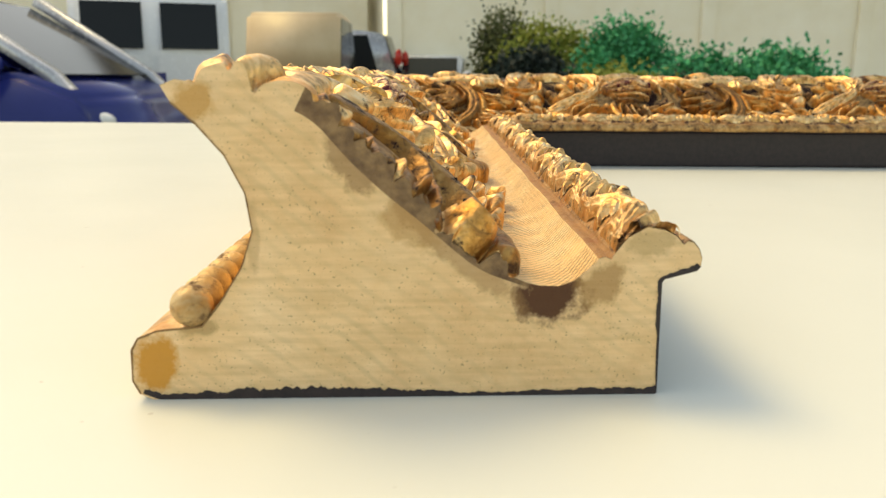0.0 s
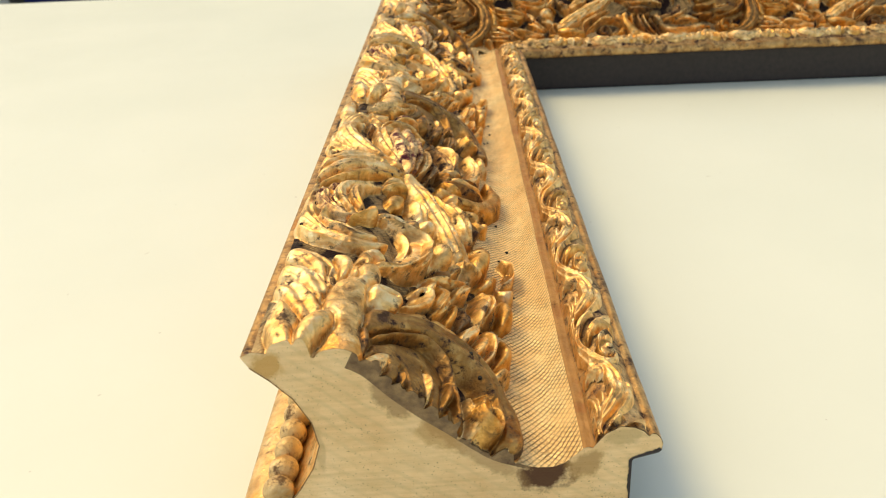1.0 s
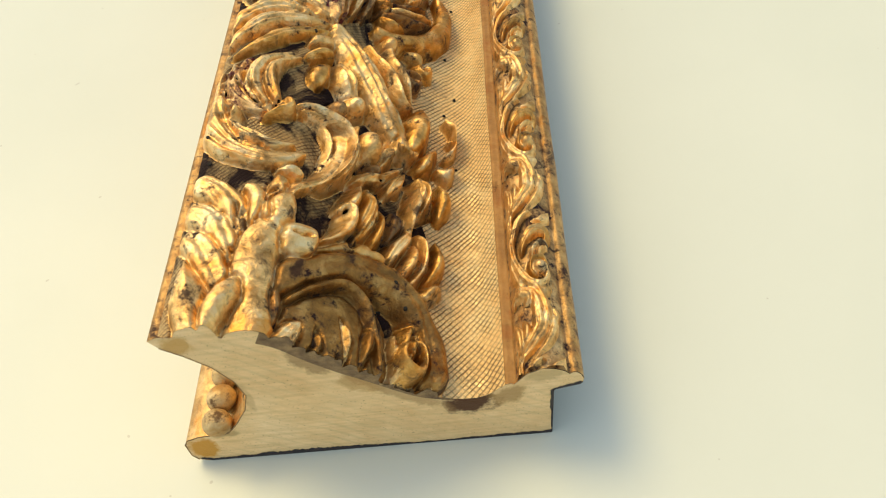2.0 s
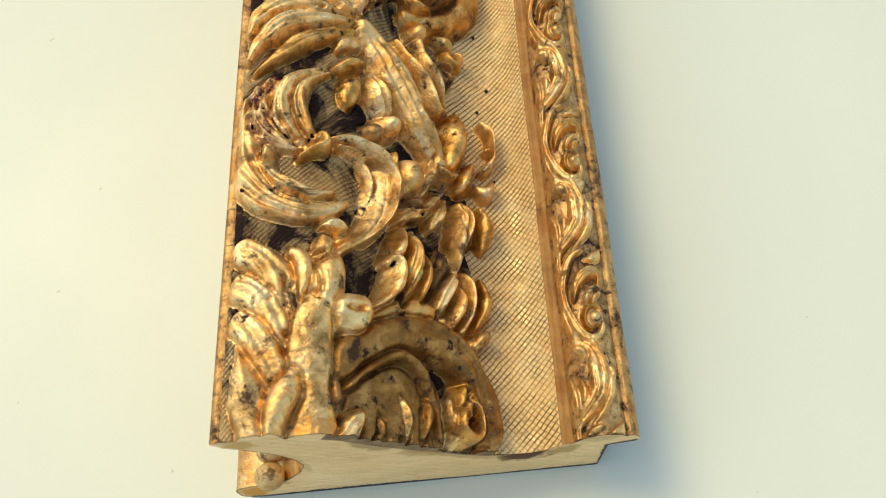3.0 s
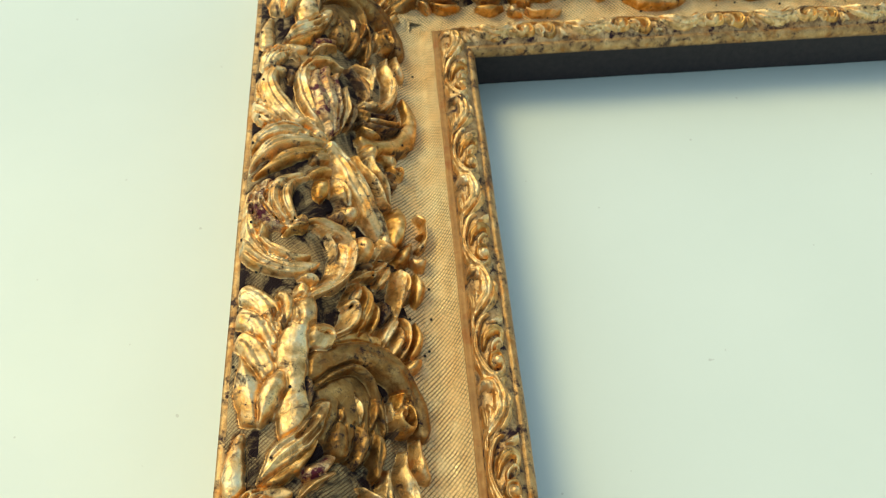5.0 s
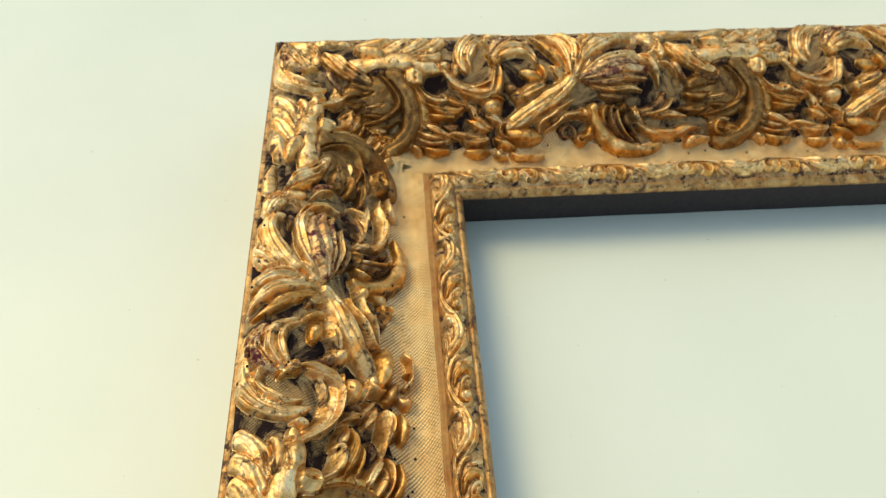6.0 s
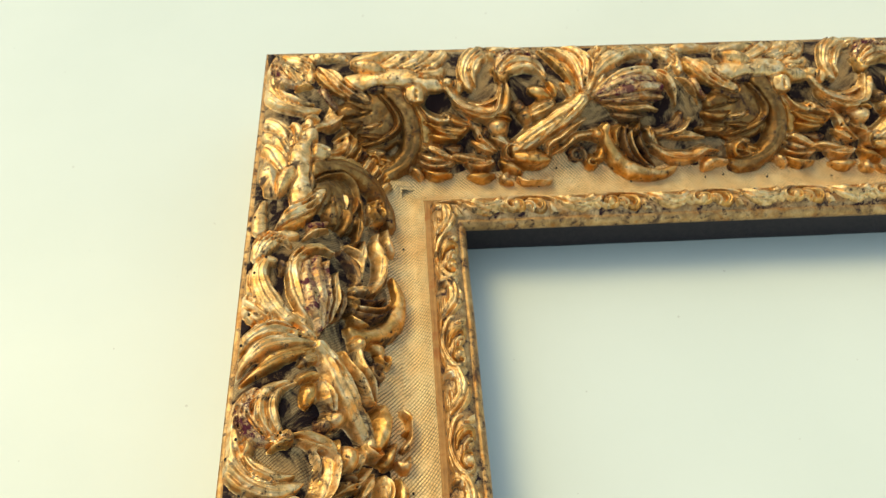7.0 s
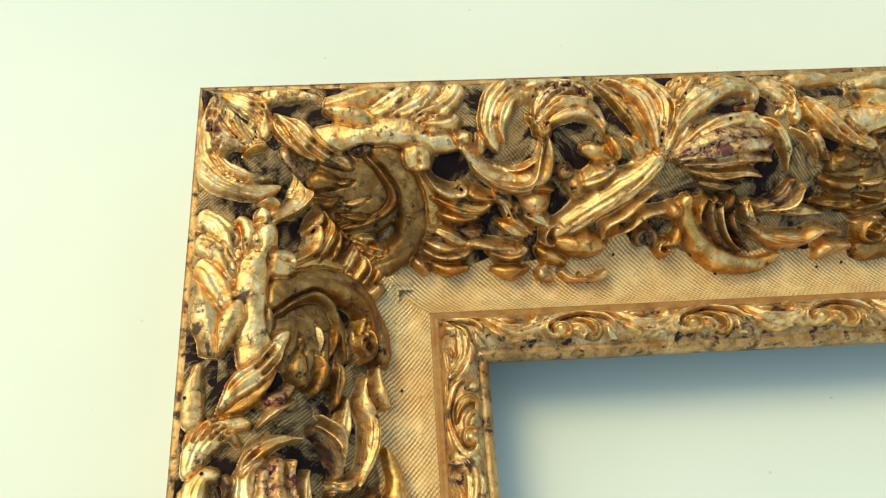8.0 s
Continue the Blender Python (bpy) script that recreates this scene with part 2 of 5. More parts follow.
PLASTER = mottled("cream_plaster", (0.84, 0.75, 0.58), (0.90, 0.83, 0.68), 1.2, 0.85, 0, 0.004)
TIMBER = mottled("brown_timber", (0.12, 0.07, 0.04), (0.20, 0.12, 0.07), 6, 0.6)
WHITE_PAINT = mottled("white_car_paint", (0.74, 0.75, 0.77), (0.80, 0.80, 0.81), 3, 0.25)
BLUE_PAINT = mottled("dark_blue_car_paint", (0.012, 0.025, 0.16), (0.018, 0.035, 0.20), 3, 0.2)
TAN_PAINT = mottled("beige_car_paint", (0.66, 0.46, 0.27), (0.74, 0.54, 0.34), 3, 0.4)
SILVER_PAINT = mottled("silver_car_paint", (0.45, 0.47, 0.50), (0.52, 0.53, 0.55), 3, 0.25, 0.4)
GLASS = material("tinted_car_glass", (0.015, 0.018, 0.020), 0.08)
GLASS.node_tree.nodes["Principled BSDF"].inputs["Specular IOR Level"].default_value = 0.18
TYRE = mottled("tyre_rubber", (0.015, 0.015, 0.015), (0.03, 0.03, 0.03), 20, 0.8)
RED_LENS = material("red_lamp_lens", (0.55, 0.02, 0.01), 0.15)
CLEAR_LENS = material("clear_lamp_lens", (0.75, 0.75, 0.72), 0.1)
LEAF_DARK = mottled("dark_green_foliage", (0.004, 0.012, 0.010), (0.012, 0.032, 0.020), 3, 0.8)
LEAF_LIGHT = mottled("yellow_green_foliage", (0.16, 0.21, 0.03), (0.30, 0.32, 0.06), 3, 0.8)
LEAF_DULL = mottled("dull_green_foliage", (0.05, 0.065, 0.02), (0.11, 0.12, 0.04), 3, 0.8)
LEAF_JADE = mottled("emerald_green_foliage", (0.004, 0.21, 0.09), (0.012, 0.38, 0.16), 3, 0.8)


# ---- mesh helpers ----
def mesh_of(name, verts, faces, mats, smooth=True, index=None):
    me = bpy.data.meshes.new(name)
    me.from_pydata([tuple(v) for v in verts], [], faces)
    for m in mats:
        me.materials.append(m)
    if index is not None:
        me.polygons.foreach_set("material_index", index)
    me.polygons.foreach_set("use_smooth", [smooth] * len(me.polygons))
    me.update()
    return me


def under(name, me, parent, label="", m=None):
    """A mesh as one part of its parent."""
    ob = new(name, me)
    ob.parent = parent
    if m is not None:
        ob.matrix_basis = m
    if label:
        tagged(ob, label)
    return ob


def bm_mesh(name, bm, mats, smooth=False):
    me = bpy.data.meshes.new(name)
    bm.normal_update()
    bm.to_mesh(me)
    bm.free()
    for m in mats:
        me.materials.append(m)
    me.polygons.foreach_set("use_smooth", [smooth] * len(me.polygons))
    return me


def box(bm, lo, hi, bevel=0.0):
    made = bmesh.ops.create_cube(bm, size=1.0)["verts"]
    c, s = [(a + b) / 2 for a, b in zip(lo, hi)], [b - a for a, b in zip(lo, hi)]
    for v in made:
        v.co = Vector([v.co[k] * s[k] + c[k] for k in range(3)])
    if bevel:
        edges = list({e for v in made for e in v.link_edges})
        bmesh.ops.bevel(bm, geom=edges, offset=bevel, segments=2, affect="EDGES")


def thing(name, label, category, place=(0, 0, 0), turn=0.0, group="", kind=""):
    ob = new(name)
    ob.empty_display_size = 0.05
    ob.matrix_basis = pose(*place, 0, 0, turn)
    return tagged(ob, label, category, group, kind)


# ---- ground and table ----
GROUND = -0.88
bm = bmesh.new()
bmesh.ops.create_grid(bm, x_segments=2, y_segments=2, size=600)
ground = new("ground", bm_mesh("ground", bm, [ASPHALT]))
ground.location = (0, 0, GROUND)
tagged(ground, "worn dark grey asphalt of the street", "asphalt", kind="structure")

table = thing("table", "plain white laminate outdoor table with a smooth top", "table", (0.1, 0.2, GROUND))
bm = bmesh.new()
box(bm, (-1.05, -0.75, 0.852), (1.15, 0.74, 0.88), 0.003)
under("tabletop", bm_mesh("tabletop", bm, [WHITE_TOP]), table)
bm = bmesh.new()
box(bm, (-0.95, -0.65, 0.79), (1.05, 0.64, 0.852), 0.004)
under("apron", bm_mesh("apron", bm, [STEEL]), table, "grey steel apron")
bm = bmesh.new()
box(bm, (-0.025, -0.025, 0), (0.025, 0.025, 0.79), 0.004)
leg_mesh = bm_mesh("leg", bm, [STEEL])
for lx in (-0.9, 1.0):
    for ly in (-0.6, 0.59):
        under("leg", leg_mesh, table, "", pose(lx, ly, 0))

# ---- the picture frame ----
# The moulding's section, in millimetres across (x) and up (z); the rail runs along y.
FACE = [(-87.0, 63.4), (-84.2, 64.6), (-79, 63.8), (-71, 62.6), (-64, 61.0), (-57, 57.5), (-50, 49.5), (-43, 43), (-36, 37.5), (-29, 31.5), (-24, 27.5), (-18, 25.3)]
COVE = [(-15, 24.2), (-12, 23.5), (-8, 23.4), (-5, 24.4), (-2.2, 26.8), (-0.6, 28.2)]
STRIP = [(0.0, 29.0), (1.4, 29.4), (2.7, 28.9)]
LIP = [(3.2, 29.8), (6, 33.4), (10, 35.6), (13.6, 35.0), (16.2, 33.6), (17.4, 32.2)]
ROLL = [(17.8, 31.9), (18.5, 32.7), (19.7, 32.4), (20.9, 31.0), (21.6, 29.0), (21.4, 27.2)]
BACK = [(20.6, 26.6), (13.8, 24.9), (13.5, 24.2), (13.5, 0.4), (13.0, 0.0), (-91.5, 0.0)]
FOOT = [(-94.0, 1.2), (-95.4, 4.0), (-95.4, 10.5), (-94.0, 13.0), (-90.0, 14.6)]
HOLLOW = [(-86, 15.0), (-81, 15.4), (-77, 20.5), (-72.6, 27.5), (-70.2, 35.0), (-71.4, 42.5), (-75.2, 50.0), (-80.5, 56.0), (-85.2, 60.2)]
CUT, RAKE = 0.04, 0.055  # the sawn end lies on y = CUT * x + RAKE * z
MITRE = 0.4470  # the mitre lies on x + y = MITRE
FAR_END = 0.47

face = np.array(FACE + COVE[:2], float)
arc = np.r_[0, np.cumsum(np.hypot(*np.diff(face, axis=0).T))]
fine_q = np.linspace(-6, arc[-1] + 2, 300)


def spread(values):
    v = np.interp(fine_q, arc, values)
    v[fine_q < 0] = values[0] + (fine_q[fine_q < 0]) * (values[1] - values[0]) / (arc[1] - arc[0])
    kernel = np.ones(21) / 21
    return np.convolve(np.pad(v, 10, mode="edge"), kernel, "valid")


fine_x, fine_z = spread(face[:, 0]), spread(face[:, 1])
slope_x, slope_z = np.gradient(fine_x, fine_q), np.gradient(fine_z, fine_q)


def on_face(q, s, h):
    """Places (m) h mm above the carved face, q mm from the outer edge and s mm along the rail."""
    q, s, h = np.broadcast_arrays(np.asarray(q, float), np.asarray(s, float), np.asarray(h, float))
    q = np.maximum(q, 0.9)
    h = np.where(h > 0, h * (0.2 + 0.8 * smooth(q / 6)), h)
    x, z = np.interp(q, fine_q, fine_x), np.interp(q, fine_q, fine_z)
    dx, dz = np.interp(q, fine_q, slope_x), np.interp(q, fine_q, slope_z)
    k = np.hypot(dx, dz)
    return np.stack([x - dz / k * h, s, z + dx / k * h], -1) / 1000


def on_lip(q, s, h):
    """The same for the small lip: q mm from the strip's inner edge."""
    q, s, h = np.broadcast_arrays(np.asarray(q, float), np.asarray(s, float), np.asarray(h, float))
    lip = np.array(LIP)
    run = np.r_[0, np.cumsum(np.hypot(*np.diff(lip, axis=0).T))]
    return np.stack([np.interp(q, run, lip[:, 0]), s, np.interp(q, run, lip[:, 1]) + h], -1) / 1000


def smooth(t):
    t = np.clip(t, 0, 1)
    return t * t * (3 - 2 * t)


def curve(points, n):
    """A smooth line of n points through the given ones."""
    p = np.array(points, float)
    p = np.vstack([2 * p[0] - p[1], p, 2 * p[-1] - p[-2]])
    out = []
    for u in np.linspace(0, len(points) - 1 - 1e-6, n):
        k, t = int(u), u - int(u)
        a, b, c, d = p[k : k + 4]
        out.append(0.5 * (2 * b + (c - a) * t + (2 * a - 5 * b + 4 * c - d) * t * t + (3 * b - a - 3 * c + d) * t**3))
    return np.array(out)


def sheet_faces(n, m):
    return [(i * m + j, i * m + j + 1, (i + 1) * m + j + 1, (i + 1) * m + j) for i in range(n - 1) for j in range(m - 1)]


PITCH, LIP_PITCH = 212.5, 51.5  # millimetres between repeats
def volute(q0, s0, r0, r1, start, turns, n=9):
    """Points of a spiral, for stroke()."""
    return [(q0 + (r0 + (r1 - r0) * u) * math.cos(radians(start) + turns * 2 * math.pi * u), s0 + (r0 + (r1 - r0) * u) * math.sin(radians(start) + turns * 2 * math.pi * u)) for u in np.linspace(0, 1, n)]


class Relief:
    """One repeat of the cast ornament as heights (mm) over a fine grid across (q) and along (s) the face, with the piece that is uppermost at each place."""

    def __init__(self, step, wide, pitch, where, across, flat=1.0):
        self.flat = flat
        self.where, self.across, self.pitch = where, across, pitch  # places in space, and mm across the rail, of a place on the face
        self.nq, self.ns = int(wide / step) + 1, int(round(pitch / step))
        self.dq, self.ds = wide / (self.nq - 1), pitch / self.ns
        self.q, self.s = np.arange(self.nq) * self.dq, np.arange(self.ns) * self.ds
        self.h = np.zeros((self.nq, self.ns))
        self.owner = np.full((self.nq, self.ns), -1)
        self.pieces = []

    def window(self, pts, pad):
        lo, hi = pts.min(0) - pad, pts.max(0) + pad
        a = np.arange(max(0, int(lo[0] / self.dq)), min(self.nq, int(hi[0] / self.dq) + 2))
        b = np.arange(int(math.floor(lo[1] / self.ds)), int(hi[1] / self.ds) + 2)
        return a, b, *np.meshgrid(a * self.dq, b * self.ds, indexing="ij")

    def lay(self, a, b, h, name, mat, middle):
        """Put a piece of heights h on top of what lies there; the casting is flatter towards the outer edge."""
        h = h * (self.flat + (1 - self.flat) * smooth((a * self.dq - 18) / 28))[:, None]
        grid = np.ix_(a, b % self.ns)
        over = h > np.maximum(self.h[grid], 0.15)
        self.h[grid] = np.where(over, h, self.h[grid])
        self.owner[grid] = np.where(over, len(self.pieces), self.owner[grid])
        self.pieces.append((name, mat, middle))

    def leaf(self, name, points, width, height, mat, flutes=0, p=2.0, root=0.55, tip=0.3, tilt=0.0, groove=0.55, ridge=0.0):
        """A leaf, frond, pipe or band along a line, its back domed and scored into pipes."""
        line = curve(points, 56)
        a, b, q, s = self.window(line, width)
        p0, d = line[:-1], np.diff(line, axis=0)
        dq, ds = q[..., None] - p0[:, 0], s[..., None] - p0[:, 1]
        f = np.clip((dq * d[:, 0] + ds * d[:, 1]) / ((d * d).sum(1) + 1e-9), 0, 1)
        rq, rs = dq - f * d[:, 0], ds - f * d[:, 1]
        k = np.argmin(rq * rq + rs * rs, -1)[..., None]
        pick = lambda m: np.take_along_axis(m, k, -1)[..., 0]
        k0 = k[..., 0]
        rq, rs, t = pick(rq), pick(rs), (k0 + pick(f)) / len(d)
        away = np.hypot(rq, rs) * np.sign(rq * d[k0, 1] - rs * d[k0, 0])
        broad = (root + (1 - root) * smooth(t / 0.4)) * (1 - (1 - tip) * smooth((t - 0.45) / 0.55))
        broad = broad * np.sqrt(np.clip(t / 0.06, 0, 1)) * np.sqrt(np.clip((1 - t) / 0.05, 0, 1))
        wave = 1 + 0.05 * np.sin(t * 17 + height) + 0.03 * np.sin(t * 41 + width)
        v = away / (width * 0.60 * broad * wave + 1e-6)
        inside = np.abs(v) < 1
        v = np.clip(v, -1, 1)
        shape = np.clip(1 - np.abs(v) ** p, 0, 1) ** 0.55
        if flutes:
            bend = v + 0.10 * np.sin(3.0 * t + flutes) * (1 - v * v)
            pipe = np.abs(np.sin(math.pi * (flutes + 1) * (bend + 1) / 2)) ** 0.7
            shape = shape * (1 - groove * (1 - pipe) * smooth(t * 6) * smooth((1 - t) * 7))
        scores = np.cos(2 * math.pi * (width * 0.55 * v + 0.5 * np.sin(5 * t + width)))
        shape = shape - 0.11 * np.clip(scores, 0, 1) ** 6 * smooth(t * 5) * smooth((1 - t) * 4) * (1 - v * v)
        shape = shape * (1 + tilt * v) + ridge * np.exp(-((v / 0.2) ** 2)) * 0.3
        tall = (0.66 + 0.34 * smooth(t / 0.45)) * (1 - 0.34 * smooth((t - 0.6) / 0.4))
        self.lay(a, b, np.where(inside, RISE * height * tall * shape, -1), name, mat, line[:, 1].mean())

    def dome(self, name, q0, s0, rq, rs, height, mat, ribs=0, power=2.2):
        """A rounded boss, berry or bud."""
        a, b, q, s = self.window(np.array([(q0 - rq, s0 - rs), (q0 + rq, s0 + rs)]), 1.0)
        u, w = (q - q0) / rq, (s - s0) / rs
        r = np.hypot(u, w)
        shape = np.clip(1 - r**power, 0, 1) ** 0.55
        if ribs:
            shape = shape * (1 - 0.2 * r * np.abs(np.cos(ribs / 2 * np.arctan2(w, u))) ** 3)
        self.lay(a, b, np.where(r < 1, RISE * height * shape, -1), name, mat, s0)

    def blurred(self, h, sigma):
        k = int(3 * sigma / self.dq) + 1
        bell = np.exp(-0.5 * (np.arange(-k, k + 1) * self.dq / sigma) ** 2)
        bell /= bell.sum()
        h = sum(w * np.roll(h, j, 1) for j, w in zip(range(-k, k + 1), bell))
        padded = np.pad(h, ((k, k), (0, 0)), mode="edge")
        return sum(w * padded[k + j : k + j + self.nq] for j, w in zip(range(-k, k + 1), bell))

    def finish(self, bed=0.75, sink=0.6, spread=2.4, grow=7, margin=4.5, inner=84.0, cleft=3.0, bowls=()):
        """Swell the bed between the pieces, open the bowls, let the pieces run out into the bed, and wear the whole a little."""
        q, s = np.meshgrid(self.q, self.s, indexing="ij")
        low = np.zeros_like(self.h)
        for q0, s0, rq, rs in bowls:
            ds = (s - s0 + self.pitch / 2) % self.pitch - self.pitch / 2
            low = np.maximum(low, smooth(1.5 - np.hypot((q - q0) / rq, ds / rs)))
        swell = np.maximum(0, self.blurred(self.h, spread) * bed - sink) * smooth((inner - 4 - q) / 8) * (1 - low)
        self.h = np.where(self.owner < 0, swell, np.maximum(self.h, swell))
        for k in range(grow):
            for axis, way in ((0, 1), (0, -1), (1, 1), (1, -1)):
                beside = np.roll(self.owner, way, axis)
                self.owner = np.where((self.owner < 0) & (swell > 1.0) & (low < 0.5), beside, self.owner)
        ground = self.owner < 0
        seam = np.zeros_like(self.h)
        for axis in (0, 1):
            seam = np.maximum(seam, (self.owner != np.roll(self.owner, 1, axis)) * 1.0)
        seam = self.blurred(seam, 1.3 * self.dq)
        self.h = self.blurred(self.h, 1.5 * self.dq) - cleft * np.minimum(1, 1.5 * seam)
        rnd = np.random.RandomState(5)
        for wide, deep in ((11.0, 0.10), (5.2, 0.05), (2.0, 0.02)):
            for _ in range(7):
                turn, at = rnd.uniform(0, 2 * math.pi, 2)
                along = round(self.pitch / wide * math.sin(turn)) * 2 * math.pi / self.pitch
                self.h += deep * 0.5 * np.sin(q * 2 * math.pi / wide * math.cos(turn) + s * along + at) * np.where(ground, 0.5, 1)
        edge = smooth((q - 0.1 * margin) / margin)
        fade = smooth((np.where(ground, inner, inner + 4) - q) / 3)
        self.h = self.h * edge * fade - 1.0 * (1 - edge) - np.where(ground, 1.2, 0.3) * (1 - fade)

    def height(self, q, s):
        u, v = np.clip(q / self.dq, 0, self.nq - 1.001), (s / self.ds) % self.ns
        a, b = u.astype(int), v.astype(int) % self.ns
        c, fu, fv = (b + 1) % self.ns, u - u.astype(int), v - v.astype(int)
        return (self.h[a, b] * (1 - fu) + self.h[a + 1, b] * fu) * (1 - fv) + (self.h[a, c] * (1 - fu) + self.h[a + 1, c] * fu) * fv

    def islands(self, mine):
        """The connected areas of a mask of quads, as masks; specks are left out."""
        rest, wide = set(np.flatnonzero(mine)), self.ns
        while rest:
            heap = [rest.pop()]
            area = list(heap)
            while heap:
                k = heap.pop()
                row = k - k % wide
                for j in (k - wide, k + wide, row + (k + 1) % wide, row + (k - 1) % wide):
                    if j in rest:
                        rest.remove(j)
                        heap.append(j)
                        area.append(j)
            if len(area) > 12:
                out = np.zeros_like(mine)
                out[area] = True
                yield out

    def patches(self, grounds=()):
        """For each piece, then for each ground (name, material, test of q and s): name, material, grid places of its vertices across and along, and its quads."""
        a, b = np.meshgrid(np.arange(self.nq - 1), np.arange(self.ns), indexing="ij")
        a, b = a.ravel(), b.ravel()
        corner = np.stack([self.owner[a, b], self.owner[a + 1, b], self.owner[a + 1, (b + 1) % self.ns], self.owner[a, (b + 1) % self.ns]], 1)
        own = corner.max(1)
        parts = [(piece, own == k) for k, piece in enumerate(self.pieces)]
        parts += [((name, mat, self.pitch / 2), (own < 0) & test(a * self.dq, b * self.ds)) for name, mat, test in grounds]
        for (name, mat, middle), mine in ((piece, island) for piece, mine in parts for island in self.islands(mine)):
            fa, fb = a[mine], b[mine]
            if len(set(fb)) < self.ns and fb.min() == 0 and fb.max() == self.ns - 1:
                gap = max(set(range(self.ns)) - set(fb))
                fb = np.where(fb > gap, fb - self.ns, fb)
            ids = np.stack([fa, fa + 1, fa + 1, fa], 1) * 100000 + np.stack([fb, fb, fb + 1, fb + 1], 1) + 50000
            spots, quads = np.unique(ids.ravel(), return_inverse=True)
            yield name, mat, spots // 100000, spots % 100000 - 50000, quads.reshape(-1, 4)

    def mesh(self, patch, shift, lo, hi, mitred):
        """A patch as a mesh, cut where it passes lo(x, z) or hi(x) (m), or None."""
        name, mat, a, b, quads = patch
        q, s = a * self.dq, b * self.ds + shift
        h = self.h[a, b % self.ns]
        for d in mitred(self.across(q), s):
            w = np.exp(-((np.maximum(d, 0) / 4.5) ** 2))
            h = h * (1 - w) + 0.4 * self.h.max() * 0.6 * w * smooth(q / 5)
        co = self.where(q, s, h)
        first, last = lo(co[:, 0], co[:, 2]), hi(co[:, 0])
        out = (co[:, 1] < first) | (co[:, 1] > last)
        quads = quads[~out[quads].all(1)]
        if len(quads) < 4:
            return None
        co[:, 1] = np.clip(co[:, 1], first, last)
        used, quads = np.unique(quads.ravel(), return_inverse=True)
        hs = [self.where(q + dq, s + ds, self.h[np.clip(a + i, 0, self.nq - 1), (b + j) % self.ns]) for dq, ds, i, j in ((self.dq, 0, 1, 0), (-self.dq, 0, -1, 0), (0, self.ds, 0, 1), (0, -self.ds, 0, -1))]
        normal = np.cross(hs[0] - hs[1], hs[2] - hs[3])[used]
        co = co[used]
        normal /= np.linalg.norm(normal, axis=1)[:, None] + 1e-12
        me = bpy.data.meshes.new(name)
        me.vertices.add(len(co))
        me.vertices.foreach_set("co", co.ravel())
        me.loops.add(len(quads))
        me.loops.foreach_set("vertex_index", quads)
        me.polygons.add(len(quads) // 4)
        me.polygons.foreach_set("loop_start", np.arange(0, len(quads), 4))
        me.polygons.foreach_set("use_smooth", np.ones(len(quads) // 4, bool))
        me.materials.append(mat)
        me.update(calc_edges=True)
        me.normals_split_custom_set_from_vertices(normal)
        return me


RISE = 1.34


# Hollows with crevice shade painted into their colour: across, along, half width, half length (mm).
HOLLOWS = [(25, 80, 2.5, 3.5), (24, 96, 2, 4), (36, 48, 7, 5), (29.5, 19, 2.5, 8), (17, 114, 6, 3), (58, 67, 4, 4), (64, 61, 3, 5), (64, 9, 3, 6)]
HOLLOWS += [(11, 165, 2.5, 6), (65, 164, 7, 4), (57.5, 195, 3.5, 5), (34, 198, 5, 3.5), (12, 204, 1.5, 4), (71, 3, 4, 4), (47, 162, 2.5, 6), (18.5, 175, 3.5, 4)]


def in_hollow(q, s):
    """Whether places on the face lie in one of the hollows painted with shade."""
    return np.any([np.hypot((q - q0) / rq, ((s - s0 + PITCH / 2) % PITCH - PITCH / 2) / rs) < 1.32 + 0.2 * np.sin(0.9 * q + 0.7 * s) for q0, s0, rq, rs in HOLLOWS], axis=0)


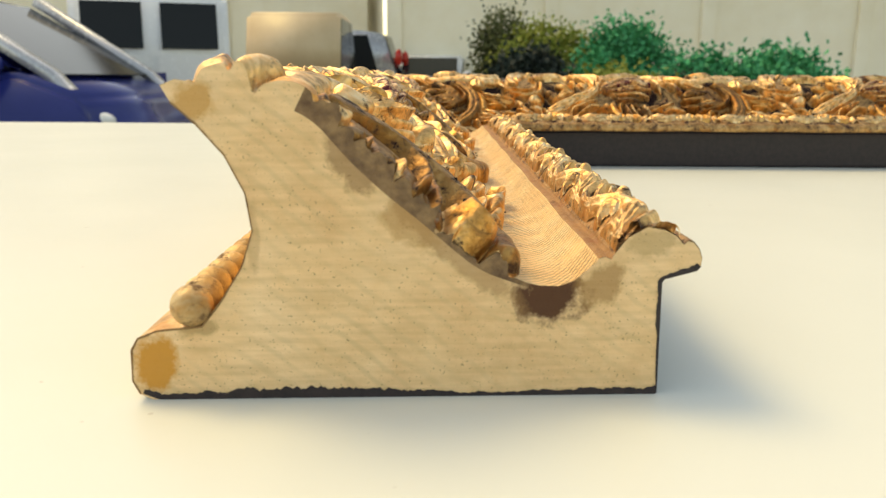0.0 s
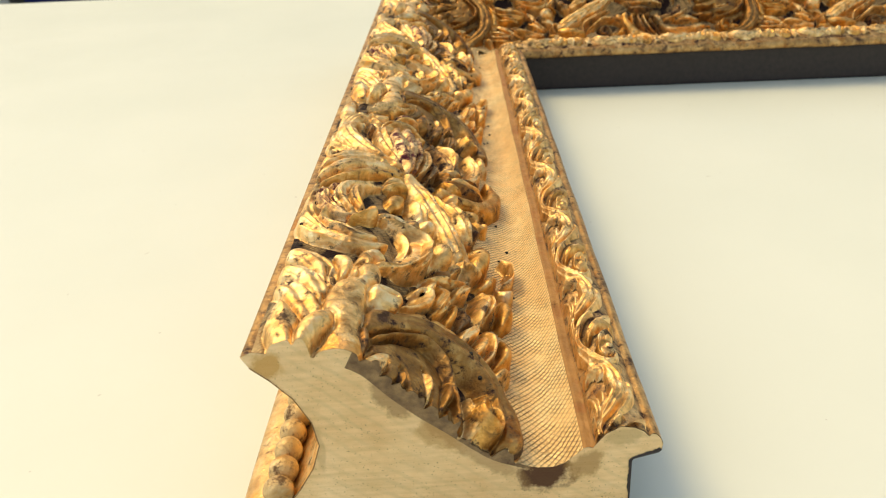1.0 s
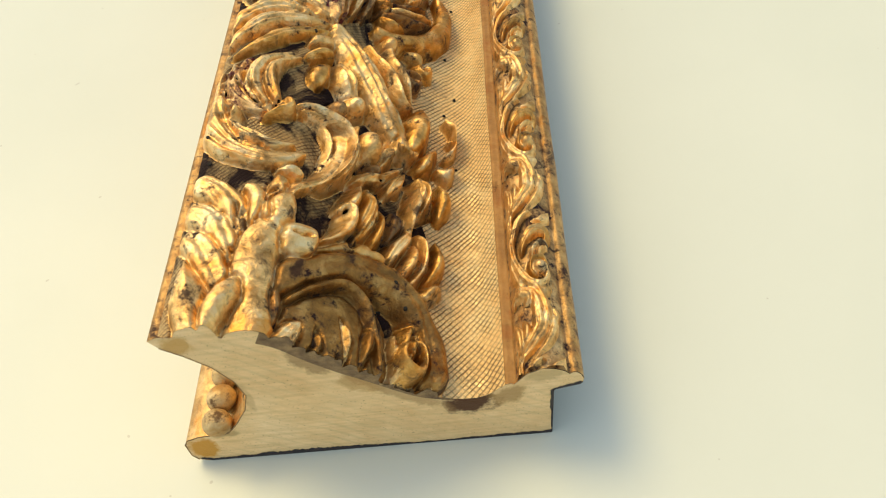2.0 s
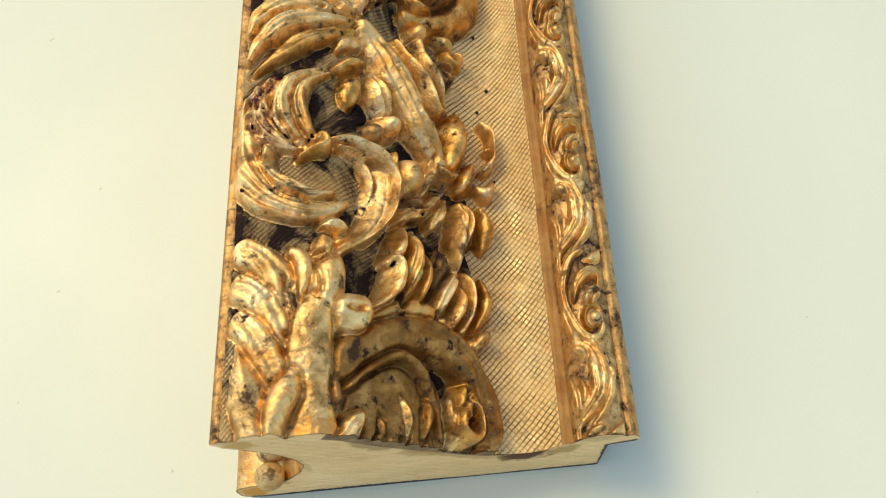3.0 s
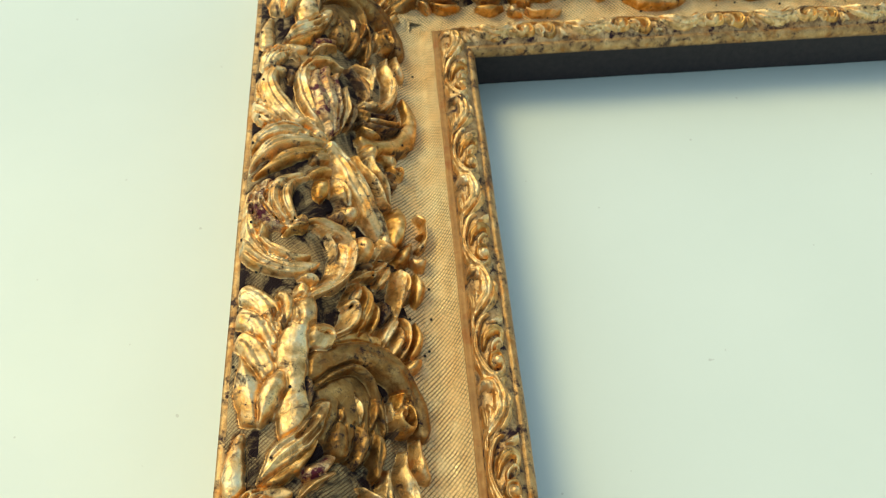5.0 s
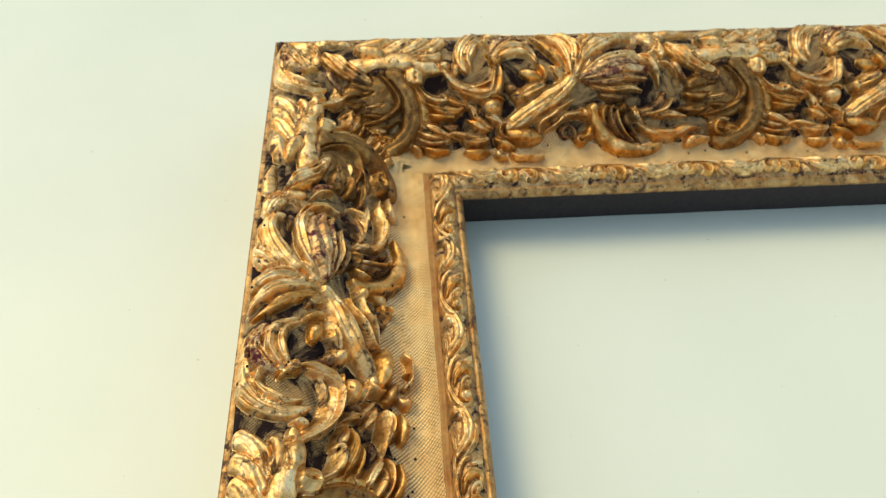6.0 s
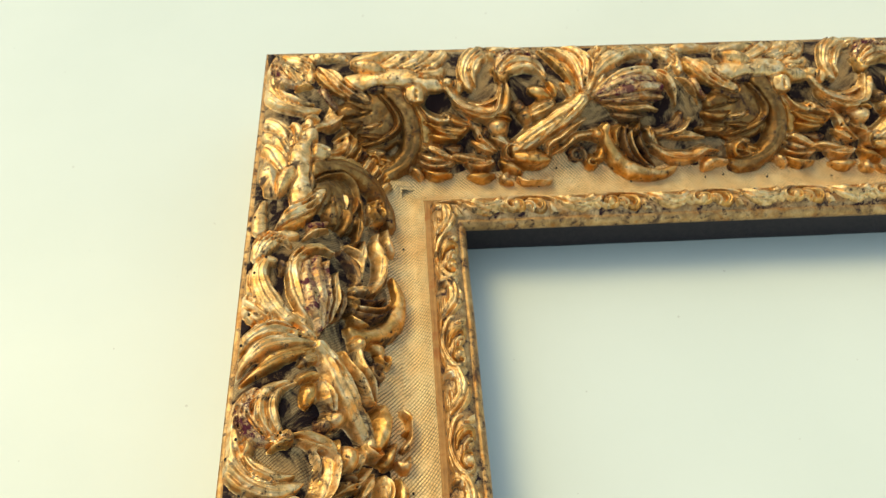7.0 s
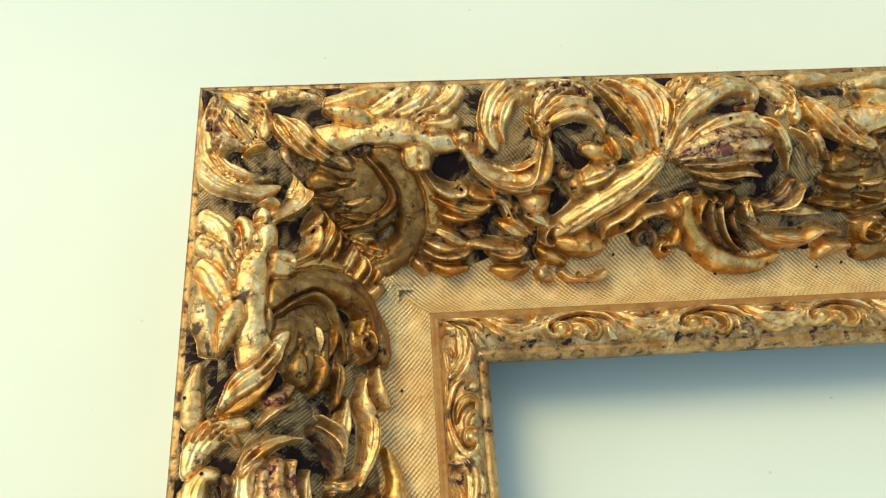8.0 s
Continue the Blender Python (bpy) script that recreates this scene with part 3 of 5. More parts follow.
def carving():
    """One repeat of the running leaf ornament, its pieces laid one on another."""
    relief = Relief(0.33, 92.0, PITCH, on_face, lambda q: np.interp(q, fine_q, fine_x), 0.58)
    L, dome = relief.leaf, relief.dome
    # lower shell, cut by the saw
    dome("shell", 46.8, 8.3, 19, 19, 3.6, SHELL_GOLD, power=2.4)
    L("shell_arch", [(29.5, 15.0), (33.3, 22.3), (45.3, 28.9), (58.9, 30.5), (69.6, 26.1), (77.1, 16.2), (80.8, 0.5)], 10.5, 6.2, SHELL_GOLD, flutes=1, groove=0.12, p=3.0, root=0.7, tip=0.9)
    L("shell_rim", [(31.1, 11.8), (36.9, 18.1), (46.9, 23.2), (53.7, 20.6), (58.0, 13.3), (61.8, -0.5)], 4.2, 6.4, SHELL_GOLD, p=1.6, root=0.6, tip=0.8)
    L("drip", [(57.2, 15.8), (56.8, 8.1), (55.2, -0.8)], 3.4, 5.6, SHELL_GOLD, p=2)
    L("drip", [(47.7, 14.8), (50.4, 7.6), (51.0, -1.0)], 3.0, 5.0, GOLD, p=2)
    L("drip", [(40.4, 9.5), (41.8, 3.9), (42.5, -3.0)], 3.0, 4.6, SHELL_GOLD, p=2)
    L("shell_scroll", volute(69.9, 8.2, 7.0, 1.5, 80, -1.2, 12), 3.4, 7.4, AMBER, p=2, root=0.8, tip=0.6)
    L("leaf", [(65.2, 15.1), (65.8, 8.2), (67.5, 0.1)], 4, 5.6, GOLD, flutes=1)
    # clasp
    L("clasp", [(33.0, 26.9), (32.9, 33.0), (32.6, 38.4)], 8.6, 6.8, GOLD, p=6, root=0.95, tip=0.95)
    L("clasp_band", [(29.4, 32.2), (32.4, 33.3), (36.2, 33.7)], 2.2, 7.8, AMBER, p=2)
    # trunk and its leaves
    L("acanthus_leaf", [(23.2, 18.8), (17.3, 33.4), (11.8, 45.1), (3.2, 50.6)], 9.5, 5.4, GOLD, flutes=2, p=2.6, root=0.7, tip=0.75, tilt=0.2, groove=0.3)
    L("acanthus_leaf", [(22.4, 11.7), (15.6, 25.9), (9.7, 36.4), (2.7, 39.8)], 9.5, 5.6, GOLD, flutes=2, p=2.6, root=0.7, tip=0.75, tilt=0.2, groove=0.3)
    L("acanthus_leaf", [(20.1, 7.5), (14.4, 18.6), (8.8, 27.4), (3.8, 30.8)], 9.0, 5.8, GOLD, flutes=1, p=2.6, root=0.7, tip=0.75, tilt=0.2, groove=0.3)
    L("petal", [(12.6, -3.3), (10.1, 7.2), (8.1, 15.4), (5.5, 24.2)], 9, 7.4, GOLD, p=1.8, root=0.9, tip=0.1, ridge=0.3)
    L("petal", [(13.7, -3.7), (16.0, 5.9), (18.7, 11.9), (20.3, 16.8)], 7.5, 9.6, GOLD, p=2, root=0.35, tip=0.8)
    L("trunk", [(28.6, -9.6), (25.4, 2.0), (23.7, 11.4), (22.7, 22.7), (23.8, 31.6), (27.0, 39.7), (27.7, 46.9), (25.5, 54.8)], 11.5, 6.8, GOLD, flutes=0, p=1.9, root=1, tip=0.5)
    L("frond", [(22.6, 25.7), (21.2, 36.2), (22.2, 42.5), (20.2, 47.9), (16.8, 48.6)], 5.6, 6.4, GOLD, p=2, root=0.6, tip=0.6)
    L("frond", [(20.2, 28.0), (17.9, 36.3), (16.7, 44.0)], 4.6, 6.0, GOLD, p=2, flutes=1, root=0.5, tip=0.6)
    L("frond", [(26.1, 30.3), (24.1, 39.2), (23.5, 46.3)], 4.0, 7.0, GOLD, p=2, root=0.6, tip=0.4)
    L("trunk_leaf", [(26.9, 19.3), (29.0, 12.3), (30.2, 2.7)], 5, 4.5, PATINA, p=2)
    # group between trunk and cove
    L("palm", [(38.8, 28.8), (46.8, 35.2), (57.6, 37.1), (66.5, 35.3)], 9, 4.4, AMBER, p=3, root=0.8, tip=0.6)
    L("finger", [(37.9, 34.6), (45.2, 39.9), (48.4, 46.5), (47.2, 51.7), (43.4, 48.7)], 4.4, 6.6, GOLD, p=2, root=0.4, tip=0.7)
    L("finger", [(48.7, 37.2), (53.2, 47.3), (55.2, 56.5), (52.7, 62.2)], 5.6, 7.2, AMBER, flutes=2, p=2.5, root=0.4, tip=0.5)
    L("finger", [(46.0, 49.5), (49.2, 55.6), (51.5, 63.4)], 4.2, 6.0, GOLD, p=2, root=0.5, tip=0.4)
    L("finger", [(56.1, 39.7), (58.4, 48.8), (58.4, 57.7)], 3.6, 6.0, AMBER, p=2)
    L("finger", [(61.1, 33.9), (64.6, 43.1), (69.0, 51.1), (71.7, 60.9)], 4.4, 6.0, GOLD, flutes=1, p=2, root=0.6, tip=0.3)
    L("finger", [(66.0, 33.1), (70.2, 41.5), (70.8, 48.8)], 3.8, 6.0, GOLD, p=2, root=0.5, tip=0.5)
    L("finger", [(70.2, 32.9), (74.9, 41.4), (74.5, 49.4), (71.8, 53.5)], 3.8, 6.0, GOLD, p=2, root=0.5, tip=0.5)
    L("finger", [(76.1, 34.7), (80.9, 43.0), (79.8, 52.9)], 4.6, 5.4, AMBER, p=2, root=0.5, tip=0.5)
    L("bud", [(73.9, 29.1), (78.2, 32.4), (82.2, 35.2)], 4.6, 5.2, GOLD, p=2, root=0.6, tip=0.7)
    L("stalk", [(69.7, 48.9), (68.9, 56.0), (70.8, 63.9), (72.0, 72.0)], 3.6, 7.4, GOLD, p=2, root=0.4, tip=0.7)
    L("bud", [(72.0, 60.5), (75.0, 69.7), (71.9, 77.0)], 7.2, 7.2, GOLD, p=2, flutes=1, root=0.6, tip=0.5)
    L("leaf", [(80.8, 60.7), (83.0, 69.6), (81.1, 77.4)], 6.0, 5.2, AMBER, p=2, root=0.4, tip=0.4)
    L("leaf", [(48.7, 63.7), (54.1, 67.9), (60.3, 71.5), (67.2, 79.3)], 5.0, 5.6, GOLD, flutes=2, p=2, root=0.3, tip=0.5)
    L("leaf", [(60.5, 63.7), (64.0, 70.3), (67.7, 77.2)], 4.4, 6.2, GOLD, flutes=1, p=2, root=0.5, tip=0.4)
    L("leaf", [(79.8, 84.6), (84.6, 82.1), (87.8, 87.5)], 5.4, 4.8, GOLD, p=2, root=0.5, tip=0.5)
    # lower leaf swirl
    L("swirl_leaf", [(32.9, 65.0), (23.9, 61.6), (14.1, 64.5), (6.4, 72.2), (4.0, 83.1), (5.5, 93.3), (10.2, 102.2)], 11.5, 6.2, GOLD, flutes=4, p=4, root=0.3, tip=0.5, tilt=-0.25)
    L("swirl_leaf", [(30.4, 67.8), (21.7, 66.1), (14.0, 68.7), (9.1, 74.4), (7.9, 79.8)], 6.5, 7.0, GOLD, flutes=2, p=3, root=0.2, tip=0.5)
    L("swirl_leaf", [(23.4, 80.8), (14.9, 82.8), (8.9, 89.2), (8.5, 97.8), (13.4, 104.3)], 8.5, 6.8, BOLE, flutes=4, p=4, root=0.35, tip=0.6, tilt=0.2)
    L("swirl_leaf", [(24.9, 79.0), (17.8, 83.7), (13.2, 90.4), (13.7, 99.0), (18.7, 105.3), (25.6, 108.1)], 7.0, 8.0, GOLD, flutes=3, p=3, root=0.3, tip=0.4, tilt=0.25)
    L("swirl_leaf", [(25.1, 80.9), (20.6, 88.5), (18.7, 96.0), (20.9, 103.0), (28.4, 108.5)], 4.6, 8.6, GOLD, flutes=1, p=2, root=0.5, tip=0.3)
    L("curl", [(18.1, 76.4), (22.1, 79.8), (25.8, 81.9), (24.9, 85.0), (21.8, 83.8)], 3.8, 7.2, AMBER, p=2, root=0.4, tip=0.6)
    L("curl", [(8.7, 74.1), (10.8, 77.7), (9.8, 81.3)], 3.4, 7.6, GOLD, p=2, root=0.7, tip=0.7)
    L("sickle_leaf", [(26.4, 84.9), (34.1, 84.7), (42.2, 80.3), (43.8, 71.4), (39.1, 60.0), (31.0, 51.9), (21.6, 47.3)], 9.0, 5.6, GOLD, p=3, flutes=0, root=0.25, tip=0.08, tilt=-0.55)
    L("crest", [(28.2, 83.0), (33.1, 81.4), (43.4, 77.7), (44.2, 68.7), (40.5, 59.6), (33.0, 51.5), (23.6, 45.5)], 2.2, 10, GOLD, p=2, root=0.5, tip=0.3)
    L("crest", [(30.1, 81.7), (36.0, 78.9), (39.2, 70.8), (37.6, 61.3)], 1.6, 5.6, GOLD, p=2, root=0.5, tip=0.3)
    L("berry_stalk", [(27.5, 108.8), (32.9, 112.4), (37.9, 112.5)], 4, 6.2, AMBER, p=2)
    L("bud", [(46.7, 97.9), (42.7, 105.0), (38.7, 112.6)], 7.0, 6.6, GOLD, p=2.5, flutes=1, root=0.6, tip=0.6)
    L("leaf", [(31.9, 97.2), (33.6, 104.2), (35.8, 110.5)], 6, 4.0, AMBER, p=2, root=0.6, tip=0.6)
    dome("boss", 46.9, 95.6, 4.6, 4.2, 6.2, GOLD, power=2.2)
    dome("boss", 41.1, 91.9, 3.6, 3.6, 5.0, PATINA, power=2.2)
    dome("berry", 52.6, 79.2, 6.2, 6.6, 8.2, GOLD, power=2.2)
    L("leaf", [(48.2, 72.5), (46.4, 80.4), (48.7, 88.1)], 4.4, 6.4, AMBER, p=2, root=0.4, tip=0.4)
    L("leaf", [(33.1, 57.7), (28.6, 58.2), (24.2, 56.6)], 4.2, 4.4, GOLD, flutes=1, p=2)
    L("leaf", [(57.8, 74.6), (60.1, 81.1), (64.2, 86.5)], 5, 5.6, GOLD, flutes=1, p=2)
    L("leaf", [(71.9, 79.8), (76.6, 85.9), (80.7, 92.8)], 6, 5.4, AMBER, p=2, root=0.5, tip=0.5)
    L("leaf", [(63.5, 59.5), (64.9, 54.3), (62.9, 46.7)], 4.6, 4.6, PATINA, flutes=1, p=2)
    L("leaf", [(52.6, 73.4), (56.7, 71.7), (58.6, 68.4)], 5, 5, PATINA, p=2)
    # long stem
    L("stem", [(34.2, 130.6), (41.8, 124.8), (49.0, 114.9), (55.6, 104.5), (61.5, 95.1), (67.7, 86.9)], 10.5, 7.0, GOLD, flutes=3, p=3, root=0.7, tip=0.75, groove=0.3)
    L("stem_rib", [(49.0, 131.3), (54.7, 122.4), (59.9, 115.6), (63.9, 108.5), (70.9, 107.8)], 3.2, 7.6, GOLD, p=2, root=0.6, tip=0.5)
    L("stem_rib", [(43.5, 122.5), (49.8, 115.5), (55.9, 109.1), (61.9, 101.8)], 1.6, 8.4, GOLD, p=2, root=0.4, tip=0.4)
    L("calyx", [(72.4, 109.6), (72.3, 98.7), (68.5, 87.0)], 9.5, 7.4, AMBER, p=2.2, root=0.5, tip=0.75)
    L("calyx_rim", volute(67.2, 87.8, 4.6, 4.6, 150, 0.62, 12), 1.6, 8.2, GOLD, p=2, root=0.8, tip=0.6)
    L("branch", [(58.7, 135.8), (60.0, 124.8), (65.0, 117.9), (70.0, 109.8)], 3.4, 7.4, GOLD, p=2, root=1.0, tip=0.4)
    dome("branch_end", 59.0, 136.4, 3.6, 4.2, 6.2, GOLD, power=2.2)
    L("leaf", [(83.3, 109.6), (88.5, 104.5), (88.8, 95.8), (82.8, 88.9)], 5.6, 5.4, GOLD, p=2, root=0.6, tip=0.5)
    L("leaf", [(83.9, 98.1), (90.8, 98.5), (90.8, 93.0)], 4.0, 4.4, AMBER, p=2)
    L("small_scroll", volute(70.7, 125.0, 5.6, 1.2, 40, 1.2, 12), 3.0, 4.8, PATINA, p=2, root=0.8, tip=0.6)
    L("small_scroll", volute(75.9, 134.0, 4.2, 1.2, 90, 1.2, 12), 2.8, 4.6, AMBER, p=2, root=0.8, tip=0.6)
    # leaves that spring from the junction
    L("acanthus_leaf", [(37.0, 129.9), (25.4, 129.0), (14.2, 125.9), (6.7, 117.1), (2.9, 108.7)], 7.5, 6.2, GOLD, flutes=3, p=3.5, root=0.5, tip=0.3, tilt=-0.3)
    L("acanthus_leaf", [(36.4, 130.8), (26.1, 133.0), (15.6, 134.1), (5.8, 126.6), (2.9, 119.2)], 8.5, 6.4, GOLD, flutes=3, p=3.5, root=0.5, tip=0.35, tilt=-0.2)
    L("acanthus_leaf", [(37.9, 128.4), (27.2, 123.1), (18.2, 117.9), (9.9, 110.2), (4.4, 104.8)], 6.0, 5.2, AMBER, flutes=2, p=3.5, root=0.5, tip=0.2, tilt=-0.4)
    L("acanthus_leaf", [(36.2, 136.3), (24.1, 138.0), (13.0, 140.1), (4.1, 146.3), (0.9, 150.4)], 11, 4.6, GOLD, flutes=2, p=4, root=0.5, tip=0.7)
    L("leaf", [(38.7, 126.1), (32.4, 121.3), (28.2, 116.1)], 6, 4.2, GOLD, flutes=3, p=3)
    # C-scroll round the hatched bowl
    L("c_scroll", [(34.5, 130.0), (25.6, 135.0), (17.7, 141.8), (11.1, 152.4), (8.6, 162.4), (11.3, 169.8), (16.9, 170.0)], 9.5, 7.0, GOLD, flutes=3, p=3.5, root=0.5, tip=0.45, tilt=0.3, groove=0.32)
    L("c_scroll_lip", [(16.9, 170.4), (19.1, 167.0), (17.6, 162.1)], 3.6, 6.4, PATINA, p=2)
    L("leaf", [(5.0, 166.5), (4.4, 156.3), (6.2, 146.3)], 5, 4.0, GOLD, flutes=1, p=3, root=0.4, tip=0.4)
    L("leaf", [(4.5, 146.3), (8.2, 139.5), (15.4, 135.8)], 7, 4.2, GOLD, flutes=1, p=3, root=0.5, tip=0.6)
    # shell rubbed to red
    L("shell_pipe", [(37.1, 133.8), (30.7, 143.9), (25.5, 156.5), (23.9, 168.7), (28.5, 177.5)], 8.0, 7.0, GOLD, flutes=2, p=3, root=0.4, tip=0.6)
    L("shell_pipe", [(36.1, 134.5), (32.1, 146.4), (29.1, 159.3), (29.1, 172.0)], 6.6, 9.0, BOLE, flutes=3, p=3, root=0.4, tip=0.7, groove=0.25)
    L("shell_pipe", [(36.9, 135.5), (34.2, 149.3), (32.2, 162.6), (32.8, 175.8)], 6.0, 9.4, BOLE, flutes=3, p=3, root=0.4, tip=0.7, groove=0.25)
    L("shell_pipe", [(38.8, 137.5), (38.4, 151.4), (37.0, 163.4), (38.5, 176.1)], 5.2, 8.6, BOLE, flutes=2, p=3, root=0.4, tip=0.6)
    L("shell_pipe", [(41.6, 141.1), (44.4, 153.2), (43.8, 164.8), (46.2, 173.5)], 4.6, 7.0, GOLD, flutes=1, p=2.5, root=0.4, tip=0.5)
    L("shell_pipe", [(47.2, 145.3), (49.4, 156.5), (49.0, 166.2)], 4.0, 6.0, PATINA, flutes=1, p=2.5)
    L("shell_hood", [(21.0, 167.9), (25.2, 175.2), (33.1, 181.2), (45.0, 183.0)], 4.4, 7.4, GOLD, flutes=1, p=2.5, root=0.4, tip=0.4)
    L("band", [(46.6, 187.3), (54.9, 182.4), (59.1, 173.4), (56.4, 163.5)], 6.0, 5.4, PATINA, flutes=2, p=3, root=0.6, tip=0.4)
    L("band", [(50.5, 192.8), (58.6, 185.2), (60.9, 172.1)], 2.6, 7.0, GOLD, p=2, root=0.5, tip=0.5)
    # crescent bowl with its amber rim
    L("crescent_rim", [(79.9, 183.5), (84.5, 170.9), (82.2, 157.9), (72.8, 147.6), (59.6, 141.8), (52.0, 143.8)], 9.5, 5.6, AMBER, p=2.4, root=0.4, tip=0.5)
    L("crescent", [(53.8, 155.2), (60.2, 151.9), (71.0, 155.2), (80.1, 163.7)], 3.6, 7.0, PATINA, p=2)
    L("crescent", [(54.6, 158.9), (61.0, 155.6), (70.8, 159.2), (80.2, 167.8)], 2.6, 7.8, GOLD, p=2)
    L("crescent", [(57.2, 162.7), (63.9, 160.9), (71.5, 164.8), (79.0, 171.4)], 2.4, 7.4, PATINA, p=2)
    L("crescent", [(53.9, 151.2), (59.2, 146.8), (67.2, 148.8)], 3.0, 6.6, AMBER, p=2)
    L("frond", [(65.4, 166.6), (72.5, 178.5), (74.0, 189.8), (69.7, 199.6), (70.9, 209.1)], 6.6, 7.4, GOLD, flutes=3, p=2.5, root=0.5, tip=0.3)
    L("frond", [(54.6, 167.8), (60.9, 167.7), (66.4, 172.0)], 5.0, 6.6, GOLD, flutes=1, p=2, root=0.5, tip=0.5)
    L("frond", [(61.0, 179.4), (60.9, 190.2), (62.9, 201.0)], 4.6, 6.4, GOLD, flutes=1, p=2, root=0.5, tip=0.3)
    L("frond", [(82.4, 197.6), (78.1, 203.3), (77.8, 213.8)], 6.4, 5.8, GOLD, p=2, root=0.5, tip=0.5)
    L("frond", [(48.6, 198.5), (51.0, 208.4), (47.9, 214.5)], 5.6, 6.4, SHELL_GOLD, p=2)
    L("frond", [(57.8, 195.0), (58.8, 206.8), (56.8, 214.9)], 4.6, 6.4, SHELL_GOLD, flutes=1, p=2)
    L("leaf", [(65.8, 139.8), (71.6, 138.2), (74.4, 132.5)], 5, 4.6, AMBER, p=2)
    L("frond", [(44.9, 201.3), (41.1, 206.8), (42.7, 216.6)], 7, 5.0, SHELL_GOLD, p=3, root=0.7, tip=0.7)
    L("frond", [(67.8, 214.7), (71.2, 227.2), (75.0, 240.2)], 6, 5.0, AMBER, flutes=1, p=2, root=0.5, tip=0.6)
    L("frond", [(52.7, 162.2), (57.1, 158.1), (54.5, 149.8)], 5, 5.6, SHELL_GOLD, p=2)
    # tuft above the scrolls
    L("tuft_leaf", [(6.2, 168.7), (9.2, 178.4), (15.7, 185.4), (25.6, 186.8)], 9.0, 5.4, GOLD, flutes=4, p=3.5, root=0.5, tip=0.4)
    L("tuft_leaf", [(4.3, 179.0), (8.8, 183.5), (18.3, 182.8), (22.5, 178.9)], 5.0, 4.6, GOLD, flutes=2, p=3, root=0.4, tip=0.4)
    L("tuft_leaf", [(14.0, 189.6), (20.5, 197.9), (28.5, 206.6), (35.7, 220.1)], 8.0, 7.0, GOLD, flutes=2, p=3, root=0.2, tip=0.6)
    L("tuft_leaf", [(13.2, 187.0), (20.6, 191.7), (28.8, 199.1), (33.1, 206.2)], 4.4, 6.0, AMBER, flutes=1, p=2, root=0.2, tip=0.4)
    L("tuft_leaf", [(26.2, 183.9), (32.8, 191.4), (43.7, 197.8)], 2.4, 6.4, GOLD, p=2, root=0.3, tip=0.3)
    L("tuft_leaf", [(28.2, 194.9), (32.6, 194.6), (39.7, 201.1)], 5.6, 5.0, BOLE, p=2, root=0.5, tip=0.5)
    L("outer_leaf", [(8.0, 182.0), (5.8, 193.2), (7.9, 207.6)], 7.5, 3.6, GOLD, p=3, root=0.3, tip=0.4)
    relief.finish(grow=3, inner=88.0, bowls=[(36, 70, 7, 9), (34, 94, 5, 5), (20, 152, 7, 10)] + HOLLOWS)
    return relief


